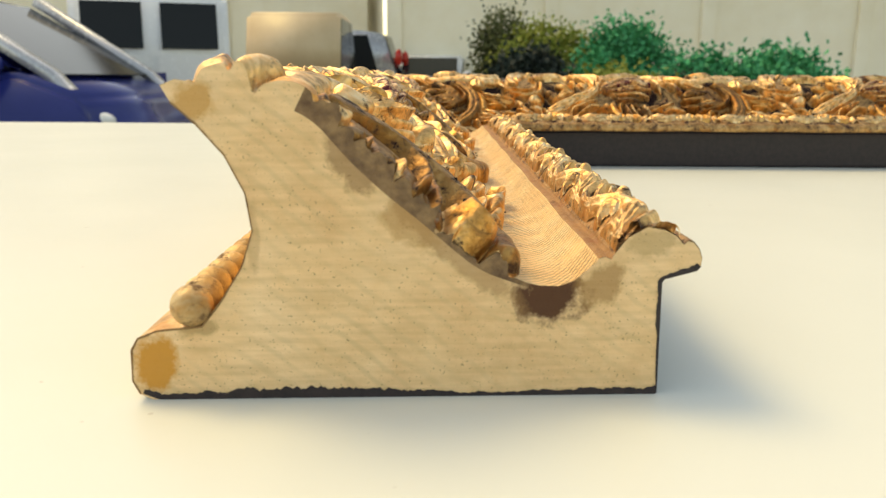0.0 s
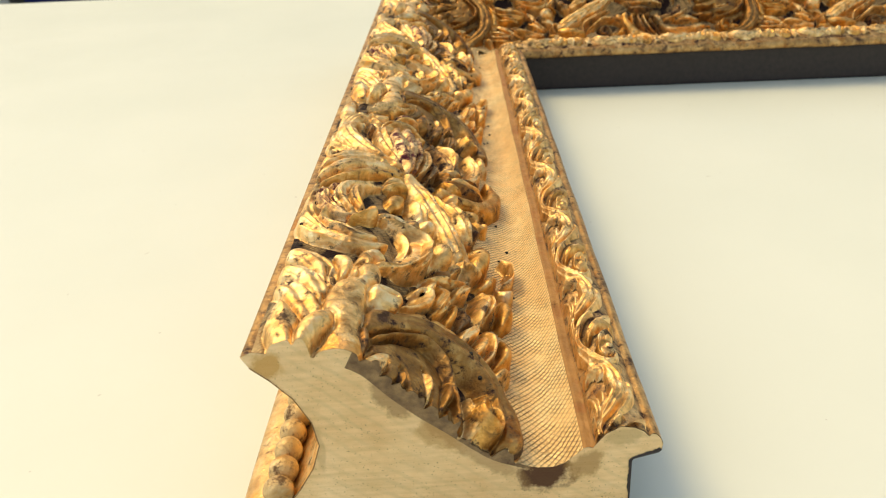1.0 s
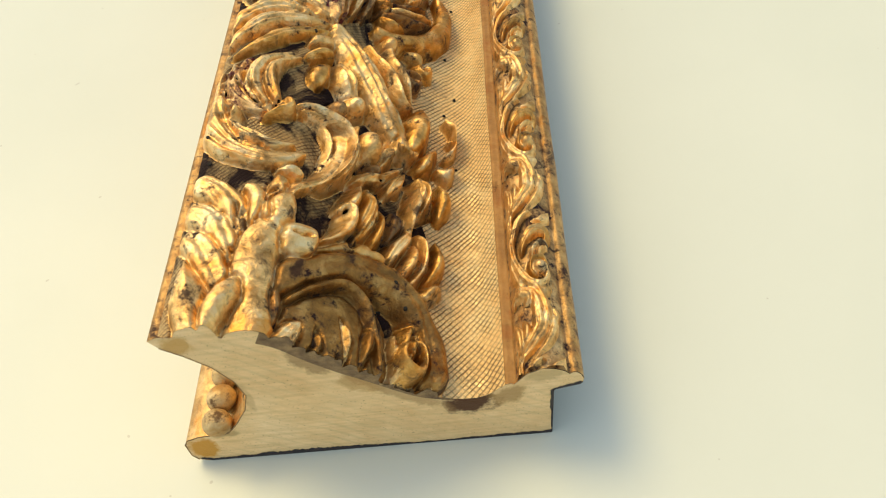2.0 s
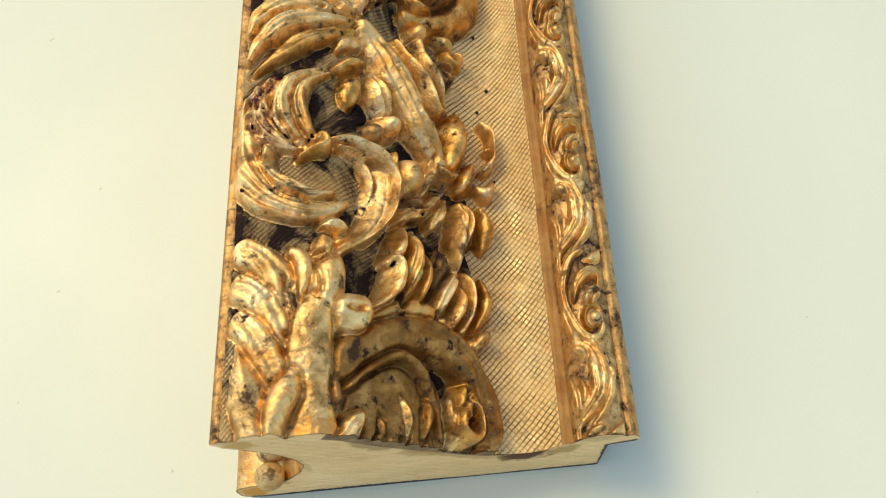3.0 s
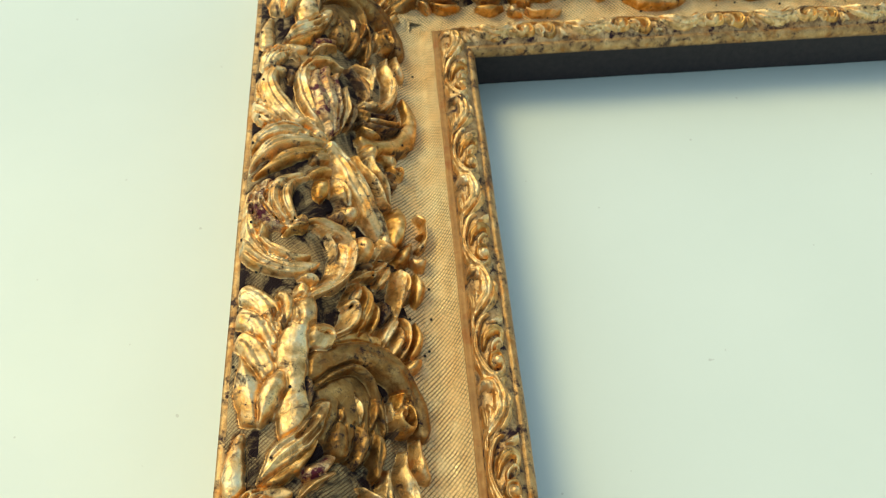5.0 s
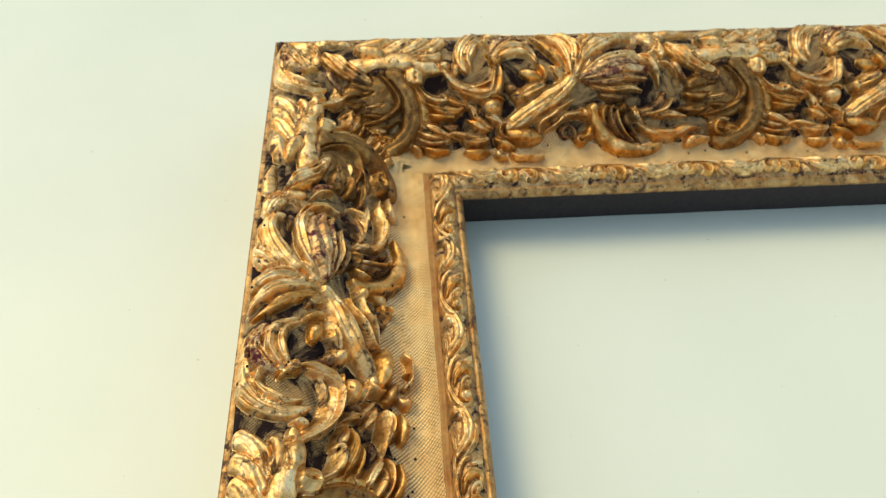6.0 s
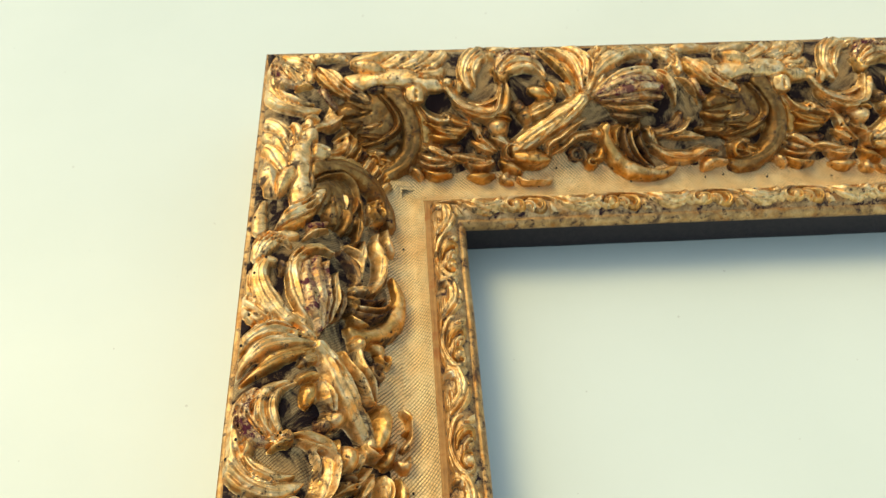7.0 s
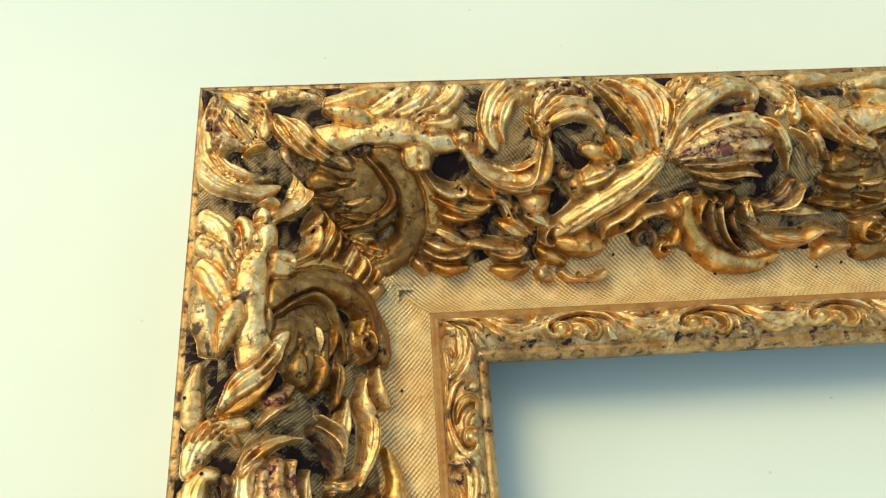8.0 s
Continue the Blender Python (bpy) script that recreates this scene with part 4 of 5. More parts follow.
def lip_carving():
    """One repeat of the small running scroll on the inner lip."""
    lip = Relief(0.24, 16.6, LIP_PITCH, on_lip, lambda q: 3.2 + 0.86 * q)
    lip.leaf("lip_leaf", [(2.5, 80.1), (5.9, 80.5), (9.3, 78.1), (11.4, 71.7), (10.1, 64.5), (3.6, 58.0)], 4.6, 2.6, GOLD, flutes=1, p=3, root=0.5, tip=0.4)
    lip.leaf("lip_leaf", [(8.5, 76.3), (10.0, 70.7), (9.8, 65.3), (4.9, 59.3), (0.7, 55.3)], 4.4, 3.0, GOLD, flutes=2, p=3, root=0.5, tip=0.4)
    lip.leaf("lip_leaf", [(0.4, 70.7), (2.6, 66.3), (2.9, 60.9), (0.7, 55.4)], 3.2, 2.4, GOLD, flutes=1, p=2, root=0.5, tip=0.4)
    lip.leaf("lip_leaf", [(5.1, 70.0), (5.7, 65.4), (4.5, 60.4)], 2.6, 2.6, GOLD, p=2, root=0.5, tip=0.4)
    lip.leaf("lip_bud", [(0.4, 75.2), (2.6, 77.7), (6.4, 77.2), (7.1, 74.5)], 3.4, 3.0, GOLD, p=2, root=0.7, tip=0.7)
    lip.leaf("lip_leaf", [(13.7, 76.5), (14.3, 67.4), (11.4, 61.1), (6.3, 55.8)], 2.6, 2.0, GOLD, p=2, root=0.3, tip=0.3)
    lip.leaf("lip_stem", [(2.6, 59.1), (1.3, 50.4), (1.3, 40.4), (4.4, 30.9), (7.5, 28.4)], 3.2, 3.0, GOLD, flutes=1, p=2.5, root=0.8, tip=0.3)
    lip.leaf("lip_stem", [(1.3, 64.8), (1.3, 54.2), (1.3, 44.0), (1.3, 34.8)], 2.4, 2.0, GOLD, p=2, root=0.5, tip=0.3)
    lip.leaf("lip_hood", [(10.7, 56.5), (6.5, 54.6), (3.4, 49.4), (2.0, 43.0), (4.9, 34.3), (8.5, 29.5), (12.6, 30.3), (14.3, 34.3)], 3.2, 3.4, GOLD, flutes=1, p=2.5, root=0.5, tip=0.5)
    lip.leaf("lip_curl", [(5.9, 40.6), (7.5, 46.1), (11.4, 49.5), (14.9, 48.3), (13.8, 44.0)], 3.6, 2.8, AMBER, flutes=1, p=2.5, root=0.4, tip=0.6)
    lip.leaf("lip_strand", [(9.5, 38.4), (10.0, 41.6), (12.7, 44.5), (15.0, 43.0)], 1.8, 2.8, GOLD, p=2, root=0.6, tip=0.6)
    lip.leaf("lip_strand", [(11.1, 38.4), (12.3, 41.6), (14.4, 43.0)], 1.6, 2.6, GOLD, p=2, root=0.6, tip=0.6)
    lip.leaf("lip_rim", [(14.4, 34.4), (12.8, 38.6), (9.4, 37.6), (8.5, 34.1), (10.5, 31.7)], 2.0, 2.8, AMBER, p=2, root=0.7, tip=0.7)
    lip.dome("lip_berry", 11.6, 35.0, 2.6, 2.6, 3.4, GOLD, power=2.2)
    lip.leaf("lip_leaf", [(10.3, 53.4), (14.0, 54.3), (17.6, 57.3), (17.6, 62.5)], 3.0, 2.0, GOLD, flutes=1, p=2, root=0.4, tip=0.4)
    lip.leaf("lip_leaf", [(14.5, 29.0), (11.5, 26.7), (8.6, 27.3)], 3.0, 1.8, GOLD, p=2)
    lip.leaf("lip_leaf", [(12.7, 24.3), (15.1, 18.2), (12.5, 12.3)], 2.6, 1.8, GOLD, p=2, root=0.4, tip=0.4)
    lip.finish(0.55, 0.3, 1.2, 4, 1.2, 16.5, 0.5)
    return lip


def resampled(points, step):
    out = []
    p = np.array(points, float)
    for a, b in zip(p[:-1], p[1:]):
        k = max(1, int(round(np.hypot(*(b - a)) / step)))
        out.extend(a + (b - a) * u for u in np.arange(k) / k)
    out.append(p[-1])
    return np.array(out)


def rail_mesh(start, stop, rows, phase):
    """The moulding from start(x) to stop(x), in metres."""
    zones = (FACE + COVE[:1], COVE + STRIP[:1], STRIP + LIP[:1], LIP + ROLL[:1], ROLL + BACK[:1], BACK + FOOT[:1], FOOT + HOLLOW[:1], HOLLOW + FACE[:1])
    prof, slot = [], []
    for k, zone in enumerate(zones):
        r = resampled(zone, 0.9 if k == 0 else 1.6 if k == 1 else 2.0)[:-1]
        prof.extend(r)
        slot.extend([k] * len(r))
    prof = np.array(prof)
    m = len(prof)
    x, z = prof[:, 0] / 1000, prof[:, 1] / 1000
    carved_zone = np.array(slot) == 0
    q = np.interp(prof[:, 0], face[:, 0], arc)
    dx, dz = np.interp(q, fine_q, slope_x), np.interp(q, fine_q, slope_z)
    nx, nz = -dz / np.hypot(dx, dz), dx / np.hypot(dx, dz)
    verts = []
    for i in range(rows):
        u = i / (rows - 1)
        y = start(x, z) + (stop(x) - start(x, z)) * u
        lump = np.zeros(m)
        if 0 < i < rows - 1:
            lump = np.where(carved_zone, -1.8 * smooth(q / 5) * smooth((84 - q) / 4), 0) / 1000
        worn = 0.00018 * np.sin(y * 90 + x * 40) + 0.00004 * np.sin(y * 330)
        verts.extend(np.stack([x + worn * 0.5 + nx * lump, y, np.maximum(z + nz * lump + worn * (z > 0.02), 0)], 1))
    faces, index = [], []
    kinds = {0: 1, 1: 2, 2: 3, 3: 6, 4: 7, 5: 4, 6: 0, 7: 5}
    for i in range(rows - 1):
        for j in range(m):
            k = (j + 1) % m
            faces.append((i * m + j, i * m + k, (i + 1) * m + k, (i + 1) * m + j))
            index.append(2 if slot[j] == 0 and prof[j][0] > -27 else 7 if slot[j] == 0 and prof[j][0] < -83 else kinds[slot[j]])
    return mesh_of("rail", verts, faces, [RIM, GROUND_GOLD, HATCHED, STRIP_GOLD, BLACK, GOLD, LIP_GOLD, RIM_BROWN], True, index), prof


def end_mesh(prof, start):
    tris = tessellate_polygon([[Vector((x, z, 0)) for x, z in prof]])
    verts = [(x / 1000, float(start(x / 1000, z / 1000)) - 0.00008, z / 1000) for x, z in prof]
    return mesh_of("sawn_end", verts, [tuple(t) for t in tris], [WOOD], False)


def paint_edge(points, start, thick, seed, name="black_paint", mat=BLACK):
    """A ragged line of paint or gesso along the edge of the sawn end."""
    rnd = random.Random(seed)
    p = resampled(points, 0.45)
    way = np.gradient(p, axis=0)
    way /= np.linalg.norm(way, axis=1)[:, None]
    side = np.stack([-way[:, 1], way[:, 0]], 1)
    lap, verts = thick, []
    for k, (c, d) in enumerate(zip(p, side)):
        broad = 0.55 + 0.45 * math.sin(k * 0.031 + seed) * math.sin(k * 0.013 + 2 * seed)
        lap = 0.7 * lap + 0.3 * (thick * broad * rnd.uniform(0.3, 1.7))
        e = c - d * max(0.15, lap)
        o = c + d * 0.12
        for v in (o, e):
            verts.append((v[0] / 1000, float(start(v[0] / 1000, v[1] / 1000)) - 0.0002, v[1] / 1000))
    return mesh_of(name, verts, sheet_faces(len(p), 2), [mat], False)


def inner_edge(s):
    """Where the hatched cove begins, in mm across the face."""
    return 77 - 12 * np.exp(-(((s - 116) / 12) ** 2)) + 1.5 * np.sin(s * 2 * math.pi * 9 / PITCH)


relief, lip_relief = carving(), lip_carving()
carved = list(relief.patches([("dark_hollow", HOLLOW_SHADE, in_hollow), ("brown_ground", GROUND_GOLD, lambda q, s: (q < inner_edge(s)) & ~in_hollow(q, s)), ("hatched_ground", HATCHED, lambda q, s: (q >= inner_edge(s)) & ~in_hollow(q, s))]))
lip_carved = list(lip_relief.patches())
shared = {}  # whole pieces, used again at each repeat
frame_thing = thing("picture_frame", "ornate gilded wooden picture frame with carved scrolls, one side sawn through", "picture frame")


def build_rail(start, stop, length, m, phase, lip_phase, beads, mitred):
    me, prof = rail_mesh(start, stop, int(length / 0.0013), phase)
    rail = under("rail", me, frame_thing, "gilded moulding with dark patina, shade-toned ground and a hatched cove", m)
    for field, pieces, first in ((relief, carved, phase), (lip_relief, lip_carved, lip_phase)):
        for k in range(-2, int(length * 1000 / field.pitch) + 3):
            move = first + k * field.pitch
            for n, patch in enumerate(pieces):
                name, mat, a, b, quads = patch
                s = b * field.ds + move
                near = np.concatenate(mitred(field.across(a * field.dq), s))
                if near.max() < -3 or s.min() / 1000 > FAR_END + 0.1:
                    continue
                if near.min() > 14 and s.min() > 12 and s.max() / 1000 < FAR_END - 0.01:
                    if (field, n) not in shared:
                        shared[field, n] = field.mesh(patch, 0.0, lambda x, z: x * 0 - 9, lambda x: x * 0 + 9, lambda x, s: ())
                    under(name, shared[field, n], rail, "", Matrix.Translation((0, move / 1000, 0)))
                else:
                    me = field.mesh(patch, move, start, stop, mitred)
                    if me:
                        under(name, me, rail)
    b = bmesh.new()
    bmesh.ops.create_icosphere(b, subdivisions=3, radius=0.0044)
    for v in b.verts:
        v.co.y *= 0.93
    bead = bm_mesh("bead", b, [BEAD_GOLD], True)
    bead_lo, bead_hi = beads
    k = 0
    while bead_lo + k * 0.0078 < bead_hi:
        under("bead", bead, rail, "", pose(-0.0832, bead_lo + k * 0.0078, 0.0194, 0, 0, 37 * k))
        k += 1
    return rail, prof


cut_start = lambda x, z: CUT * x + RAKE * z
left_rail, prof = build_rail(cut_start, lambda x: MITRE - x, 0.55, Matrix(), 0.0, 0.0, (-0.001, 0.535), lambda x, s: ((MITRE * 1000 - x - s) * 0.7071,))
under("sawn_end", end_mesh(prof, cut_start), left_rail, "bare pale sawn wood with brown stains at the gilded edge")
under("black_paint", paint_edge([(13.2, 0.1), (-90, 0.1), (-93.4, 1.4)], cut_start, 2.3, 3), left_rail)
under("black_paint", paint_edge([(21.4, 27.4), (20.6, 26.5), (13.9, 24.8), (13.4, 24.0), (13.4, 0.2)], cut_start, 1.1, 5), left_rail)
under("gesso_edge", paint_edge(FOOT + HOLLOW, cut_start, 0.34, 7, "gesso_edge", GESSO), left_rail, "thin dark brown line of gesso under the gilding")


def cut_edge(first, last, mat):
    """The sawn section of the cast ornament between two places across the face."""
    q = np.linspace(first, last, int((last - first) / 0.35))
    y = np.zeros_like(q)
    for _ in range(4):
        top = on_face(q, y * 1000, relief.height(q, y * 1000))
        y = cut_start(top[:, 0], top[:, 2])
    foot = on_face(q, y * 1000, -0.9 + 0 * q)
    foot[:, 1] = cut_start(foot[:, 0], foot[:, 2]) - 0.00014
    top[:, 1] = cut_start(top[:, 0], top[:, 2]) - 0.00014
    top[:, 2] = np.maximum(top[:, 2], foot[:, 2])
    return mesh_of("cut_edge", np.stack([foot, top], 1).reshape(-1, 3), sheet_faces(len(q), 2), [mat], False)


under("cut_edge", cut_edge(0.5, 27, WOOD), left_rail)
under("cut_edge", cut_edge(27, 86, CUT_CRUST), left_rail, "rough brown sawn edge of the cast ornament")
far_rail, _ = build_rail(lambda x, z: x, lambda x: x * 0 + FAR_END, 0.55, pose(0, MITRE, 0, 0, 0, -90), -35.0, 15.0, (-0.08, FAR_END), lambda x, s: ((s - x) * 0.7071,))

pm = bmesh.new()
bmesh.ops.create_cone(pm, cap_ends=True, segments=12, radius1=0.00066, radius2=0.00055, depth=0.0008)
pit = bm_mesh("nail_hole", pm, [PIT])
rnd = random.Random(4)
HOLES = [(44.3, 122.0), (54.7, 111.8), (12.5, 66.9), (6.0, 58.8), (5.3, 65.8), (63.0, 28.9), (62.1, 22.5), (67.4, 22.6), (90.8, 104.0), (90.8, 88.5), (84.6, 115.3), (90.8, 124.8), (90.8, 312.2), (90.8, 269.0), (47.9, 213.0), (51.1, 214.1), (59.1, 225.6)]  # nail holes in the near rail: across, along (mm)
for rail, span, first in ((left_rail, (120, 430), 0.0), (far_rail, (40, 440), -35.0)):
    spots = HOLES if rail == left_rail else []
    spots = spots + [((rnd.uniform(3, 12), rnd.uniform(84, 91), rnd.uniform(5, 80))[k % 3], rnd.uniform(*span)) for k in range(30)]
    for q, along in spots:
        h = relief.height(np.array([q]), np.array([along - first])) if q < 84 else 0.0
        under("nail_hole", pit, rail, "", Matrix.Translation(Vector(on_face(q, along, h).reshape(3))))

# ---- the street behind the table ----
def solid(name, outline, width, bevel, mats, smooth_=True):
    """A side outline (x, z) drawn out to a width along y, with rounded edges."""
    bm = bmesh.new()
    a = [bm.verts.new((x, -width / 2, z)) for x, z in outline]
    f = bm.faces.new(a)
    made = bmesh.ops.extrude_face_region(bm, geom=[f])["geom"]
    for v in made:
        if isinstance(v, bmesh.types.BMVert):
            v.co.y += width
    bmesh.ops.recalc_face_normals(bm, faces=bm.faces[:])
    if bevel:
        bmesh.ops.bevel(bm, geom=bm.edges[:], offset=bevel, segments=3, affect="EDGES", clamp_overlap=True)
    return bm_mesh(name, bm, mats, smooth_)


def panel(name, corners, thick, mat):
    """A flat pane or plate with four corners and a thickness."""
    c = [Vector(v) for v in corners]
    n = (c[1] - c[0]).cross(c[3] - c[0]).normalized() * thick
    verts = c + [v + n for v in c]
    faces = [(3, 2, 1, 0), (4, 5, 6, 7)] + [(i, (i + 1) % 4, (i + 1) % 4 + 4, i + 4) for i in range(4)]
    return mesh_of(name, verts, faces, [mat], False)


def lump(name, size, mat):
    bm = bmesh.new()
    bmesh.ops.create_uvsphere(bm, u_segments=16, v_segments=10, radius=0.5)
    for v in bm.verts:
        v.co = Vector((v.co.x * size[0], v.co.y * size[1], v.co.z * size[2]))
    return bm_mesh(name, bm, [mat], True)


def disc(name, radius, depth, mat, bevel=0.0):
    bm = bmesh.new()
    bmesh.ops.create_cone(bm, cap_ends=True, segments=32, radius1=radius, radius2=radius, depth=depth)
    bmesh.ops.rotate(bm, verts=bm.verts, matrix=Matrix.Rotation(radians(90), 3, "X"))
    if bevel:
        rim = [e for e in bm.edges if len(e.link_faces) == 2 and any(len(f.verts) > 4 for f in e.link_faces)]
        bmesh.ops.bevel(bm, geom=rim, offset=bevel, segments=3, affect="EDGES")
    return bm_mesh(name, bm, [mat], False)


WHEEL, HUB = disc("tyre", 0.30, 0.19, TYRE, 0.04), disc("rim", 0.19, 0.205, SILVER_PAINT, 0.02)


def wheels(owner, xs, half):
    for wx in xs:
        for wy in (-half, half):
            w = under("wheel", WHEEL, owner, "", pose(wx, wy, 0.30))
            under("rim", HUB, w, "pale metal rim")


def parked_car(name, label, paint, place, turn, L=4.0, W=1.68, H=1.45, hood=1.15, pillar=None, group="parked cars", glazed=True):
    """A hatchback facing +x, its front at L / 2."""
    ob = thing(name, label, "car", place, turn, group)
    f = L / 2
    hull = [(-f, 0.30), (-f + 0.02, 0.72), (-f + 0.10, 0.92), (-0.2, 0.94), (f - hood, 0.95), (f - 0.30 * hood, 0.82), (f - 0.08, 0.70), (f, 0.50), (f - 0.02, 0.26), (-f + 0.05, 0.22)]
    under("body", solid("body", hull, W, 0.07, [paint]), ob)
    cabin = [(-f + 0.12, 0.90), (-f + 0.42, H - 0.06), (-f + 0.85, H), (f - hood - 1.1, H), (f - hood - 0.75, H - 0.07), (f - hood + 0.1, 0.92)]
    under("roof", solid("roof", cabin, W * 0.86, 0.06, [paint]), ob)
    y = W * 0.43 + 0.002
    for side in (-1, 1):
        a = [(-f + 0.50, side * y, 0.97), (-0.28, side * y, 0.97), (-0.28, side * y, H - 0.10), (-f + 0.72, side * y, H - 0.10)]
        b = [(-0.20, side * y, 0.97), (f - hood - 0.1, side * y, 0.97), (f - hood - 0.82, side * y, H - 0.11), (-0.20, side * y, H - 0.10)]
        for c in (a, b):
            under("side_window", panel("side_window", c if side < 0 else c[::-1], 0.008, GLASS), ob, "dark tinted side window")
        under("headlight", lump("headlight", (0.22, 0.24, 0.12), CLEAR_LENS), ob, "clear headlight", pose(f - 0.14, side * (W / 2 - 0.2), 0.66))
        under("tail_light", lump("tail_light", (0.16, 0.22, 0.34), RED_LENS), ob, "red tail light", pose(-f + 0.08, side * (W / 2 - 0.14), 0.78 if H < 1.7 or not glazed else 1.32))
        under("mirror", lump("mirror", (0.14, 0.2, 0.13), paint), ob, "", pose(f - hood - 0.15, side * (W / 2 + 0.02), 1.0))
    ws, we = (f - hood + 0.13, 0.93), (f - hood - 0.73, H - 0.08)
    up = Vector((we[1] - ws[1], 0, ws[0] - we[0])).normalized() * 0.006
    c = [(ws[0], -W * 0.38, ws[1]), (ws[0], W * 0.38, ws[1]), (we[0], W * 0.36, we[1]), (we[0], -W * 0.36, we[1])]
    under("windscreen", panel("windscreen", [Vector(v) + up for v in c], 0.008, GLASS), ob, "dark reflecting windscreen")
    if pillar:
        for side in (-1, 1):
            yy = side * W * 0.415
            bar = [(f - 0.12, yy, 0.70), (f - hood + 0.16, yy, 0.93), (we[0] + 0.03, yy, H - 0.02)]
            verts = [Vector(v) + Vector((dx, dy, dz)) for v in bar for dx, dy, dz in ((0.0, -0.05, 0.03), (0.0, 0.05, 0.03), (-0.03, 0.05, -0.03), (-0.03, -0.05, -0.03))]
            faces = [(i * 4 + k, i * 4 + (k + 1) % 4, i * 4 + 4 + (k + 1) % 4, i * 4 + 4 + k) for i in range(2) for k in range(4)] + [(0, 1, 2, 3), (8, 9, 10, 11)]
            under("windscreen_pillar", mesh_of("windscreen_pillar", verts, faces, [pillar]), ob, "pale silver windscreen pillar")
    c = [(-f + 0.14, W * 0.36, 0.95), (-f + 0.14, -W * 0.36, 0.95), (-f + 0.40, -W * 0.34, H - 0.1), (-f + 0.40, W * 0.34, H - 0.1)]
    if glazed:
        under("rear_window", panel("rear_window", [Vector(v) + Vector((-0.02, 0, 0.01)) for v in c], 0.008, GLASS), ob)
    bm = bmesh.new()
    box(bm, (f - 0.12, -W / 2 + 0.03, 0.30), (f + 0.04, W / 2 - 0.03, 0.48), 0.03)
    under("bumper", bm_mesh("bumper", bm, [paint]), ob)
    wheels(ob, (-f + 0.75, f - 0.78), W / 2 - 0.09)
    return ob


def white_van(place, turn):
    """A small panel van with its two glazed rear doors towards -y."""
    ob = thing("van", "small white van with two dark rear windows and a blue stripe", "van", place, turn, "parked cars")
    outline = [(-1.9, 0.28), (-1.92, 1.1), (-1.84, 1.72), (-1.7, 1.80), (0.6, 1.80), (1.05, 1.66), (1.55, 1.08), (2.05, 0.95), (2.15, 0.6), (2.12, 0.26)]
    body = under("body", solid("body", outline, 1.56, 0.07, [WHITE_PAINT]), ob)
    r = -1.925
    for lo, hi in ((-0.66, -0.10), (0.08, 0.66)):
        door = under("rear_door", panel("rear_door", [(r - 0.005, hi + 0.05, 0.52), (r - 0.005, lo - 0.05, 0.52), (r - 0.005, lo - 0.05, 1.14), (r - 0.005, hi + 0.05, 1.14)], 0.012, WHITE_PAINT), ob)
        under("door_window", panel("door_window", [(r + 0.005, hi, 1.20), (r + 0.005, lo, 1.20), (r + 0.085, lo, 1.66), (r + 0.085, hi, 1.66)], 0.03, GLASS), door, "dark window glass")
    under("stripe", panel("stripe", [(r - 0.018, 0.72, 0.60), (r - 0.018, -0.72, 0.60), (r - 0.018, -0.72, 0.68), (r - 0.018, 0.72, 0.68)], 0.006, BLUE_PAINT), ob, "dark blue painted stripe")
    under("badge", panel("badge", [(r - 0.018, 0.02, 0.82), (r - 0.018, -0.12, 0.82), (r - 0.018, -0.12, 0.96), (r - 0.018, 0.02, 0.96)], 0.006, BLUE_PAINT), ob, "small dark blue square badge")
    bm = bmesh.new()
    box(bm, (-2.02, -0.76, 0.30), (-1.86, 0.76, 0.52), 0.04)
    under("bumper", bm_mesh("bumper", bm, [WHITE_PAINT]), ob)
    for side in (-1, 1):
        under("tail_light", lump("tail_light", (0.08, 0.10, 0.42), RED_LENS), ob, "red tail light", pose(-1.9, side * 0.74, 0.95))
    wheels(ob, (-1.15, 1.35), 0.72)
    return ob


def shrub(label, place, size, leaf_mat, count, seed, leaf=0.12):
    """A dense bush: short stems and a crown of many small leaves in uneven clumps."""
    rnd = random.Random(seed)
    ob = thing("shrub", label, "shrub", place, 0, "shrubs along the street")
    for k in range(4):
        a, tilt = rnd.uniform(0, 6.28), rnd.uniform(0.1, 0.35)
        bm = bmesh.new()
        bmesh.ops.create_cone(bm, cap_ends=True, segments=7, radius1=0.035, radius2=0.012, depth=size[2] * 0.7)
        bmesh.ops.translate(bm, verts=bm.verts, vec=(0, 0, size[2] * 0.35))
        under("stem", bm_mesh("stem", bm, [TIMBER], True), ob, "", Matrix.Rotation(a, 4, "Z") @ Matrix.Rotation(tilt, 4, "X"))
    clumps = []
    for _ in range(26):
        a, u = rnd.uniform(0, 6.28), rnd.uniform(-0.75, 0.95)
        r = math.sqrt(max(0.05, 1 - u * u)) * rnd.uniform(0.45, 0.95)
        clumps.append(Vector((size[0] / 2 * r * math.cos(a), size[1] / 2 * r * math.sin(a), size[2] * (0.52 + 0.42 * u))))
    verts, faces = [], []
    for _ in range(count):
        c = rnd.choice(clumps) + Vector([rnd.gauss(0, 0.12) * size[k] * 0.8 for k in range(3)])
        c.z = max(0.06, c.z)
        way, out = Vector([rnd.gauss(0, 1) for _ in range(3)]).normalized(), Vector([rnd.gauss(0, 1) for _ in range(3)]).normalized()
        across = way.cross(out).normalized() * leaf * 0.32
        long = way * leaf * rnd.uniform(0.7, 1.3)
        b = len(verts)
        verts += [c, c + long * 0.5 + across, c + long, c + long * 0.5 - across]
        faces.append((b, b + 1, b + 2, b + 3))
    crown = under("crown", mesh_of("crown", verts, faces, [leaf_mat], False), ob)
    tagged(crown, kind="stuff")
    return ob


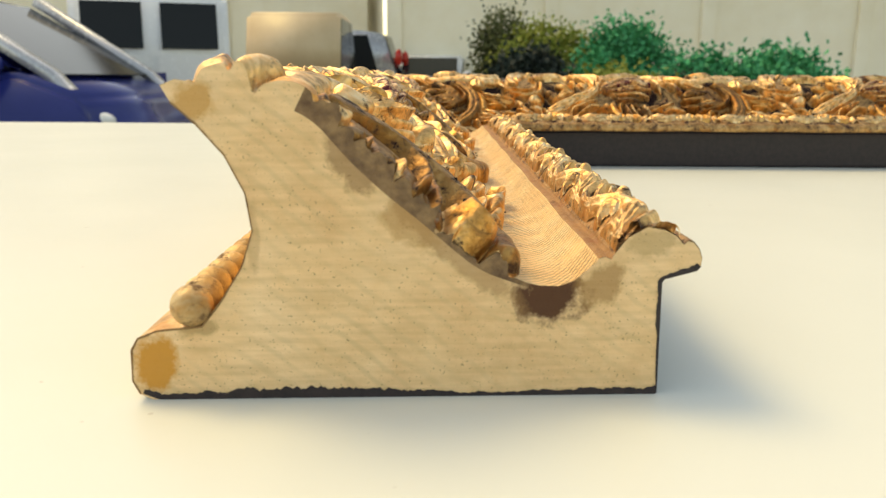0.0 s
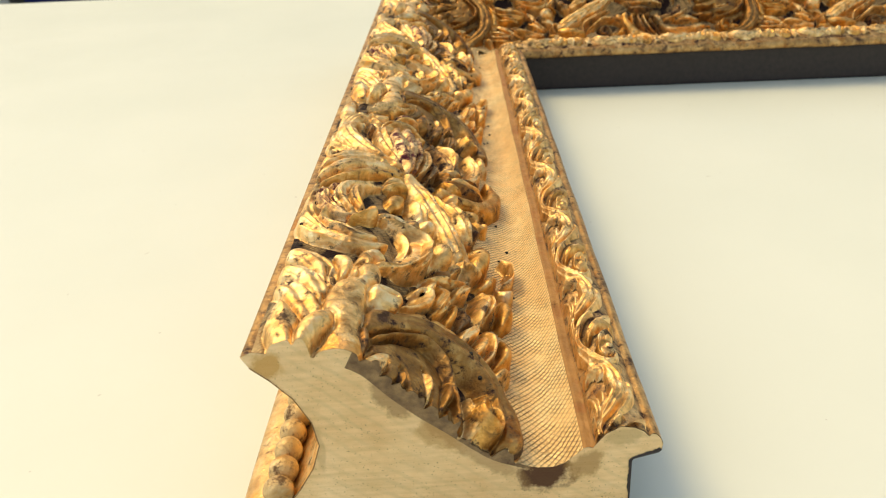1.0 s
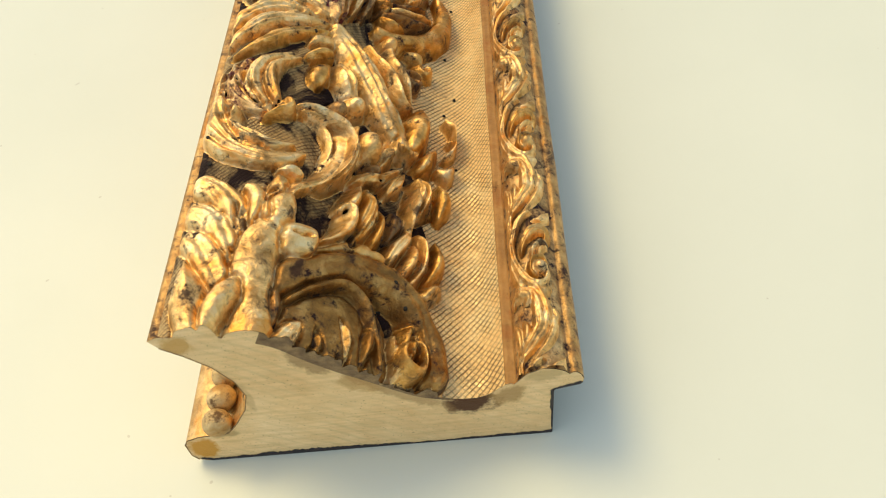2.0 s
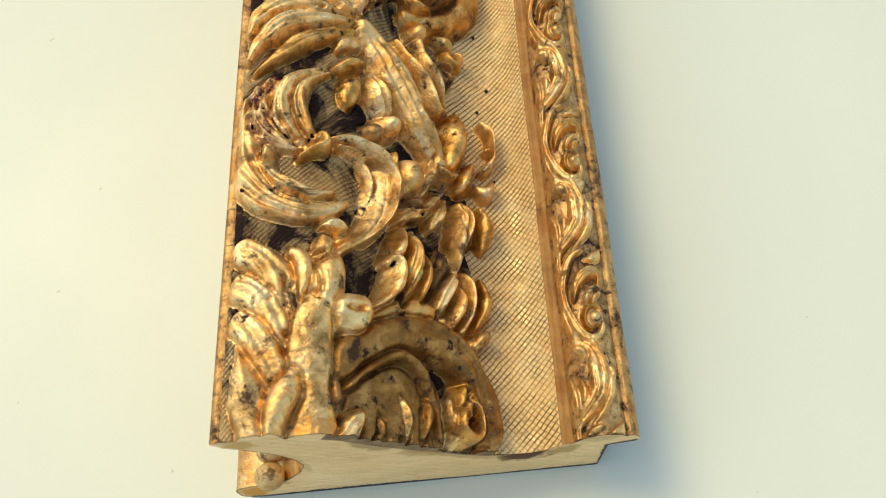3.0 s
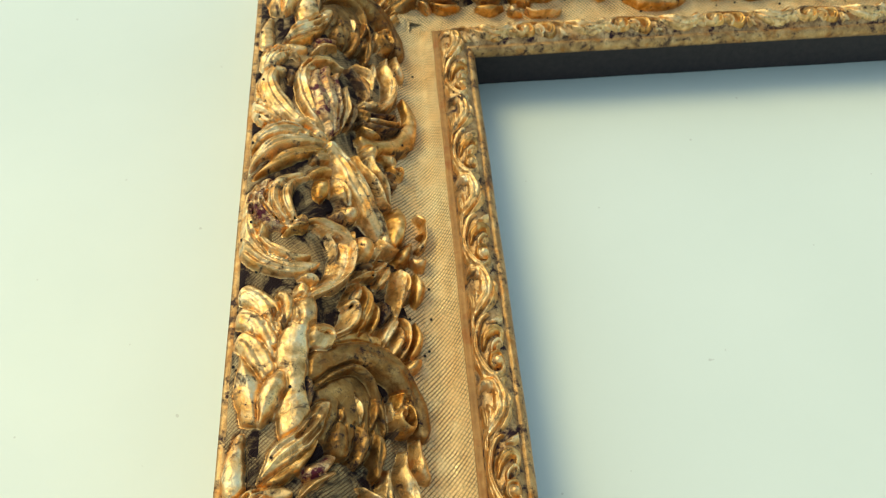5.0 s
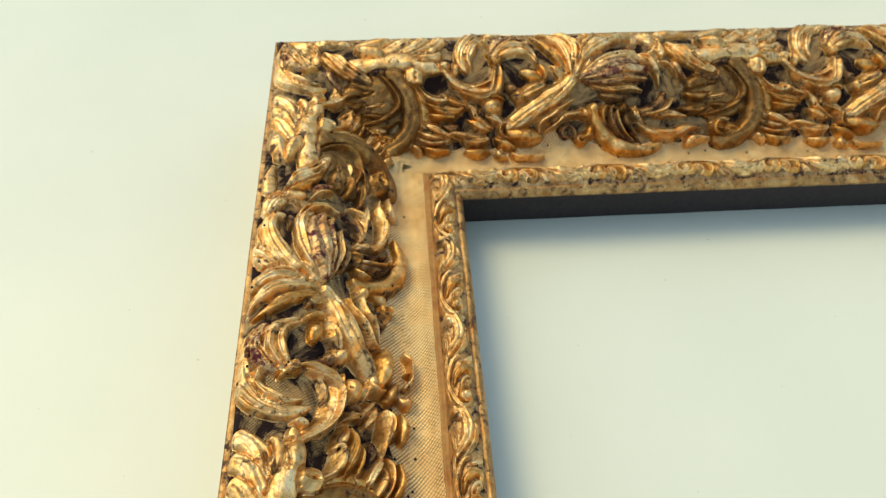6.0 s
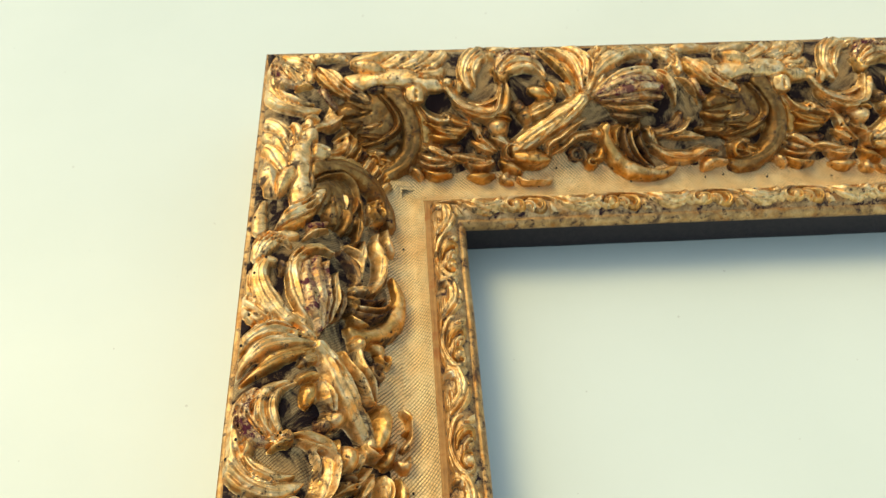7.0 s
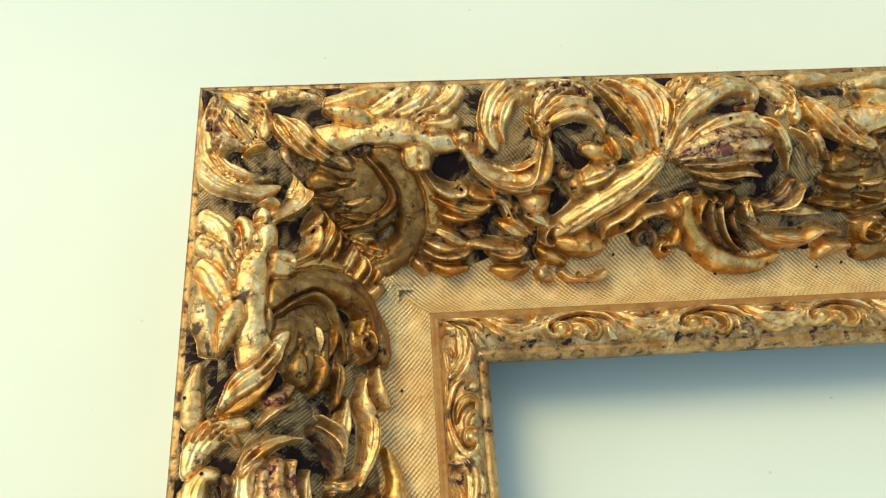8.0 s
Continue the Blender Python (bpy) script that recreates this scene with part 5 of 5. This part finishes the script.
white_van((-3.58, 10.0, GROUND), 108)
parked_car("car", "dark blue hatchback parked behind the table, pale bonnet glare", BLUE_PAINT, (-3.95, 5.5, GROUND), -4, 4.0, 1.66, 1.5, 0.5, SILVER_PAINT)
parked_car("car", "tall beige car with a closed back beside the white van", TAN_PAINT, (-2.35, 14.4, GROUND), 90, 4.2, 1.7, 1.95, glazed=False)
parked_car("car", "silver hatchback with red tail lights parked across the street", SILVER_PAINT, (-2.75, 17.4, GROUND), 177, 4.0, 1.70, 1.86)
parked_car("car", "white hatchback far off beside the shrubs", WHITE_PAINT, (-0.2, 18.4, GROUND), -94, 4.0, 1.66, 1.42)

shrub("clipped emerald green bush beside the road", (4.0, 10.2, GROUND), (2.2, 1.5, 1.30), LEAF_JADE, 16000, 1, 0.09)
shrub("taller emerald green bush in front of the cream house", (2.95, 12.4, GROUND), (1.9, 1.4, 1.62), LEAF_JADE, 14000, 2, 0.09)
shrub("dark round evergreen bush", (1.0, 9.4, GROUND), (1.0, 1.0, 1.18), LEAF_DARK, 11000, 3, 0.075)
shrub("loose yellow-green shrub before the house", (1.75, 13.6, GROUND), (2.0, 1.3, 1.75), LEAF_LIGHT, 6000, 4, 0.09)
shrub("low yellow-green shrub at the roadside", (2.0, 9.0, GROUND), (1.5, 0.9, 0.98), LEAF_LIGHT, 5000, 5, 0.07)
shrub("tall dull green shrub against the house wall", (1.25, 15.2, GROUND), (1.6, 1.2, 2.1), LEAF_DULL, 6000, 6, 0.09)
shrub("dark green hedge plant under the clipped bush", (3.3, 9.6, GROUND), (1.8, 0.9, 1.0), LEAF_DARK, 5000, 7, 0.07)

bm = bmesh.new()
box(bm, (-30, 12.6, -0.05), (40, 19.2, 0.12), 0.02)
pavement = new("pavement", bm_mesh("pavement", bm, [PAVING]))
pavement.location.z = GROUND
tagged(pavement, "pale raised pavement along the houses", "pavement", kind="structure")


def house(label, place, width, height, bays, seed):
    """A plastered house front towards -y, with pilasters, windows and a cornice."""
    ob = thing("house", label, "house", place)
    bay = width / bays

    def block(name, lo, hi):
        bm = bmesh.new()
        box(bm, lo, hi)
        under(name, bm_mesh(name, bm, [PLASTER]), ob)

    for k in range(bays):
        x0 = -width / 2 + k * bay
        a, b = x0 + bay * 0.28, x0 + bay * 0.72
        block("wall_pier", (x0, 0, 0), (a, 0.35, height))
        block("wall_pier", (b, 0, 0), (x0 + bay, 0.35, height))
        for lo, hi in ((0, 3.3), (4.6, 5.2), (6.5, height)):
            block("wall_panel", (a, 0, lo), (b, 0.35, hi))
    block("rear_block", (-width / 2, 0.35, 0), (width / 2, 6, height))
    pil = bmesh.new()
    box(pil, (-0.18, -0.10, 0), (0.18, 0.0, height - 0.4), 0.02)
    pil = bm_mesh("pilaster", pil, [PLASTER])
    fr = bmesh.new()
    w, h = bay * 0.44, 1.3
    for lo, hi in (((-w / 2, 0), (-w / 2 + 0.07, h)), ((w / 2 - 0.07, 0), (w / 2, h)), ((-0.03, 0), (0.03, h)), ((-w / 2, 0), (w / 2, 0.07)), ((-w / 2, h - 0.07), (w / 2, h))):
        box(fr, (lo[0], 0.10, lo[1]), (hi[0], 0.16, hi[1]))
    fr = bm_mesh("window_frame", fr, [TIMBER])
    pane = panel("pane", [(-w / 2, 0.13, 0), (w / 2, 0.13, 0), (w / 2, 0.13, h), (-w / 2, 0.13, h)], 0.006, GLASS)
    for k in range(bays):
        x = -width / 2 + (k + 0.5) * bay
        under("pilaster", pil, ob, "", pose(x - bay / 2, 0, 0))
        for z in (3.3, 5.2):
            win = under("window", fr, ob, "brown timber window", pose(x, 0, z))
            under("pane", pane, win)
    roof = solid("roof", [(-0.5, height), (-0.5, height + 0.2), (3.0, height + 1.6), (6.4, height + 0.2), (6.4, height)], width + 0.8, 0.03, [TIMBER], False)
    under("roof", roof, ob, "", pose(0, 0, 0, 0, 0, 90))
    return ob


house("cream plastered house front with pilasters and timber windows", (6.4, 19.3, GROUND + 0.12), 15.0, 7.2, 4, 1)
house("warm ochre plastered house front behind the parked van", (-9.4, 21.0, GROUND), 15.0, 7.2, 4, 2)
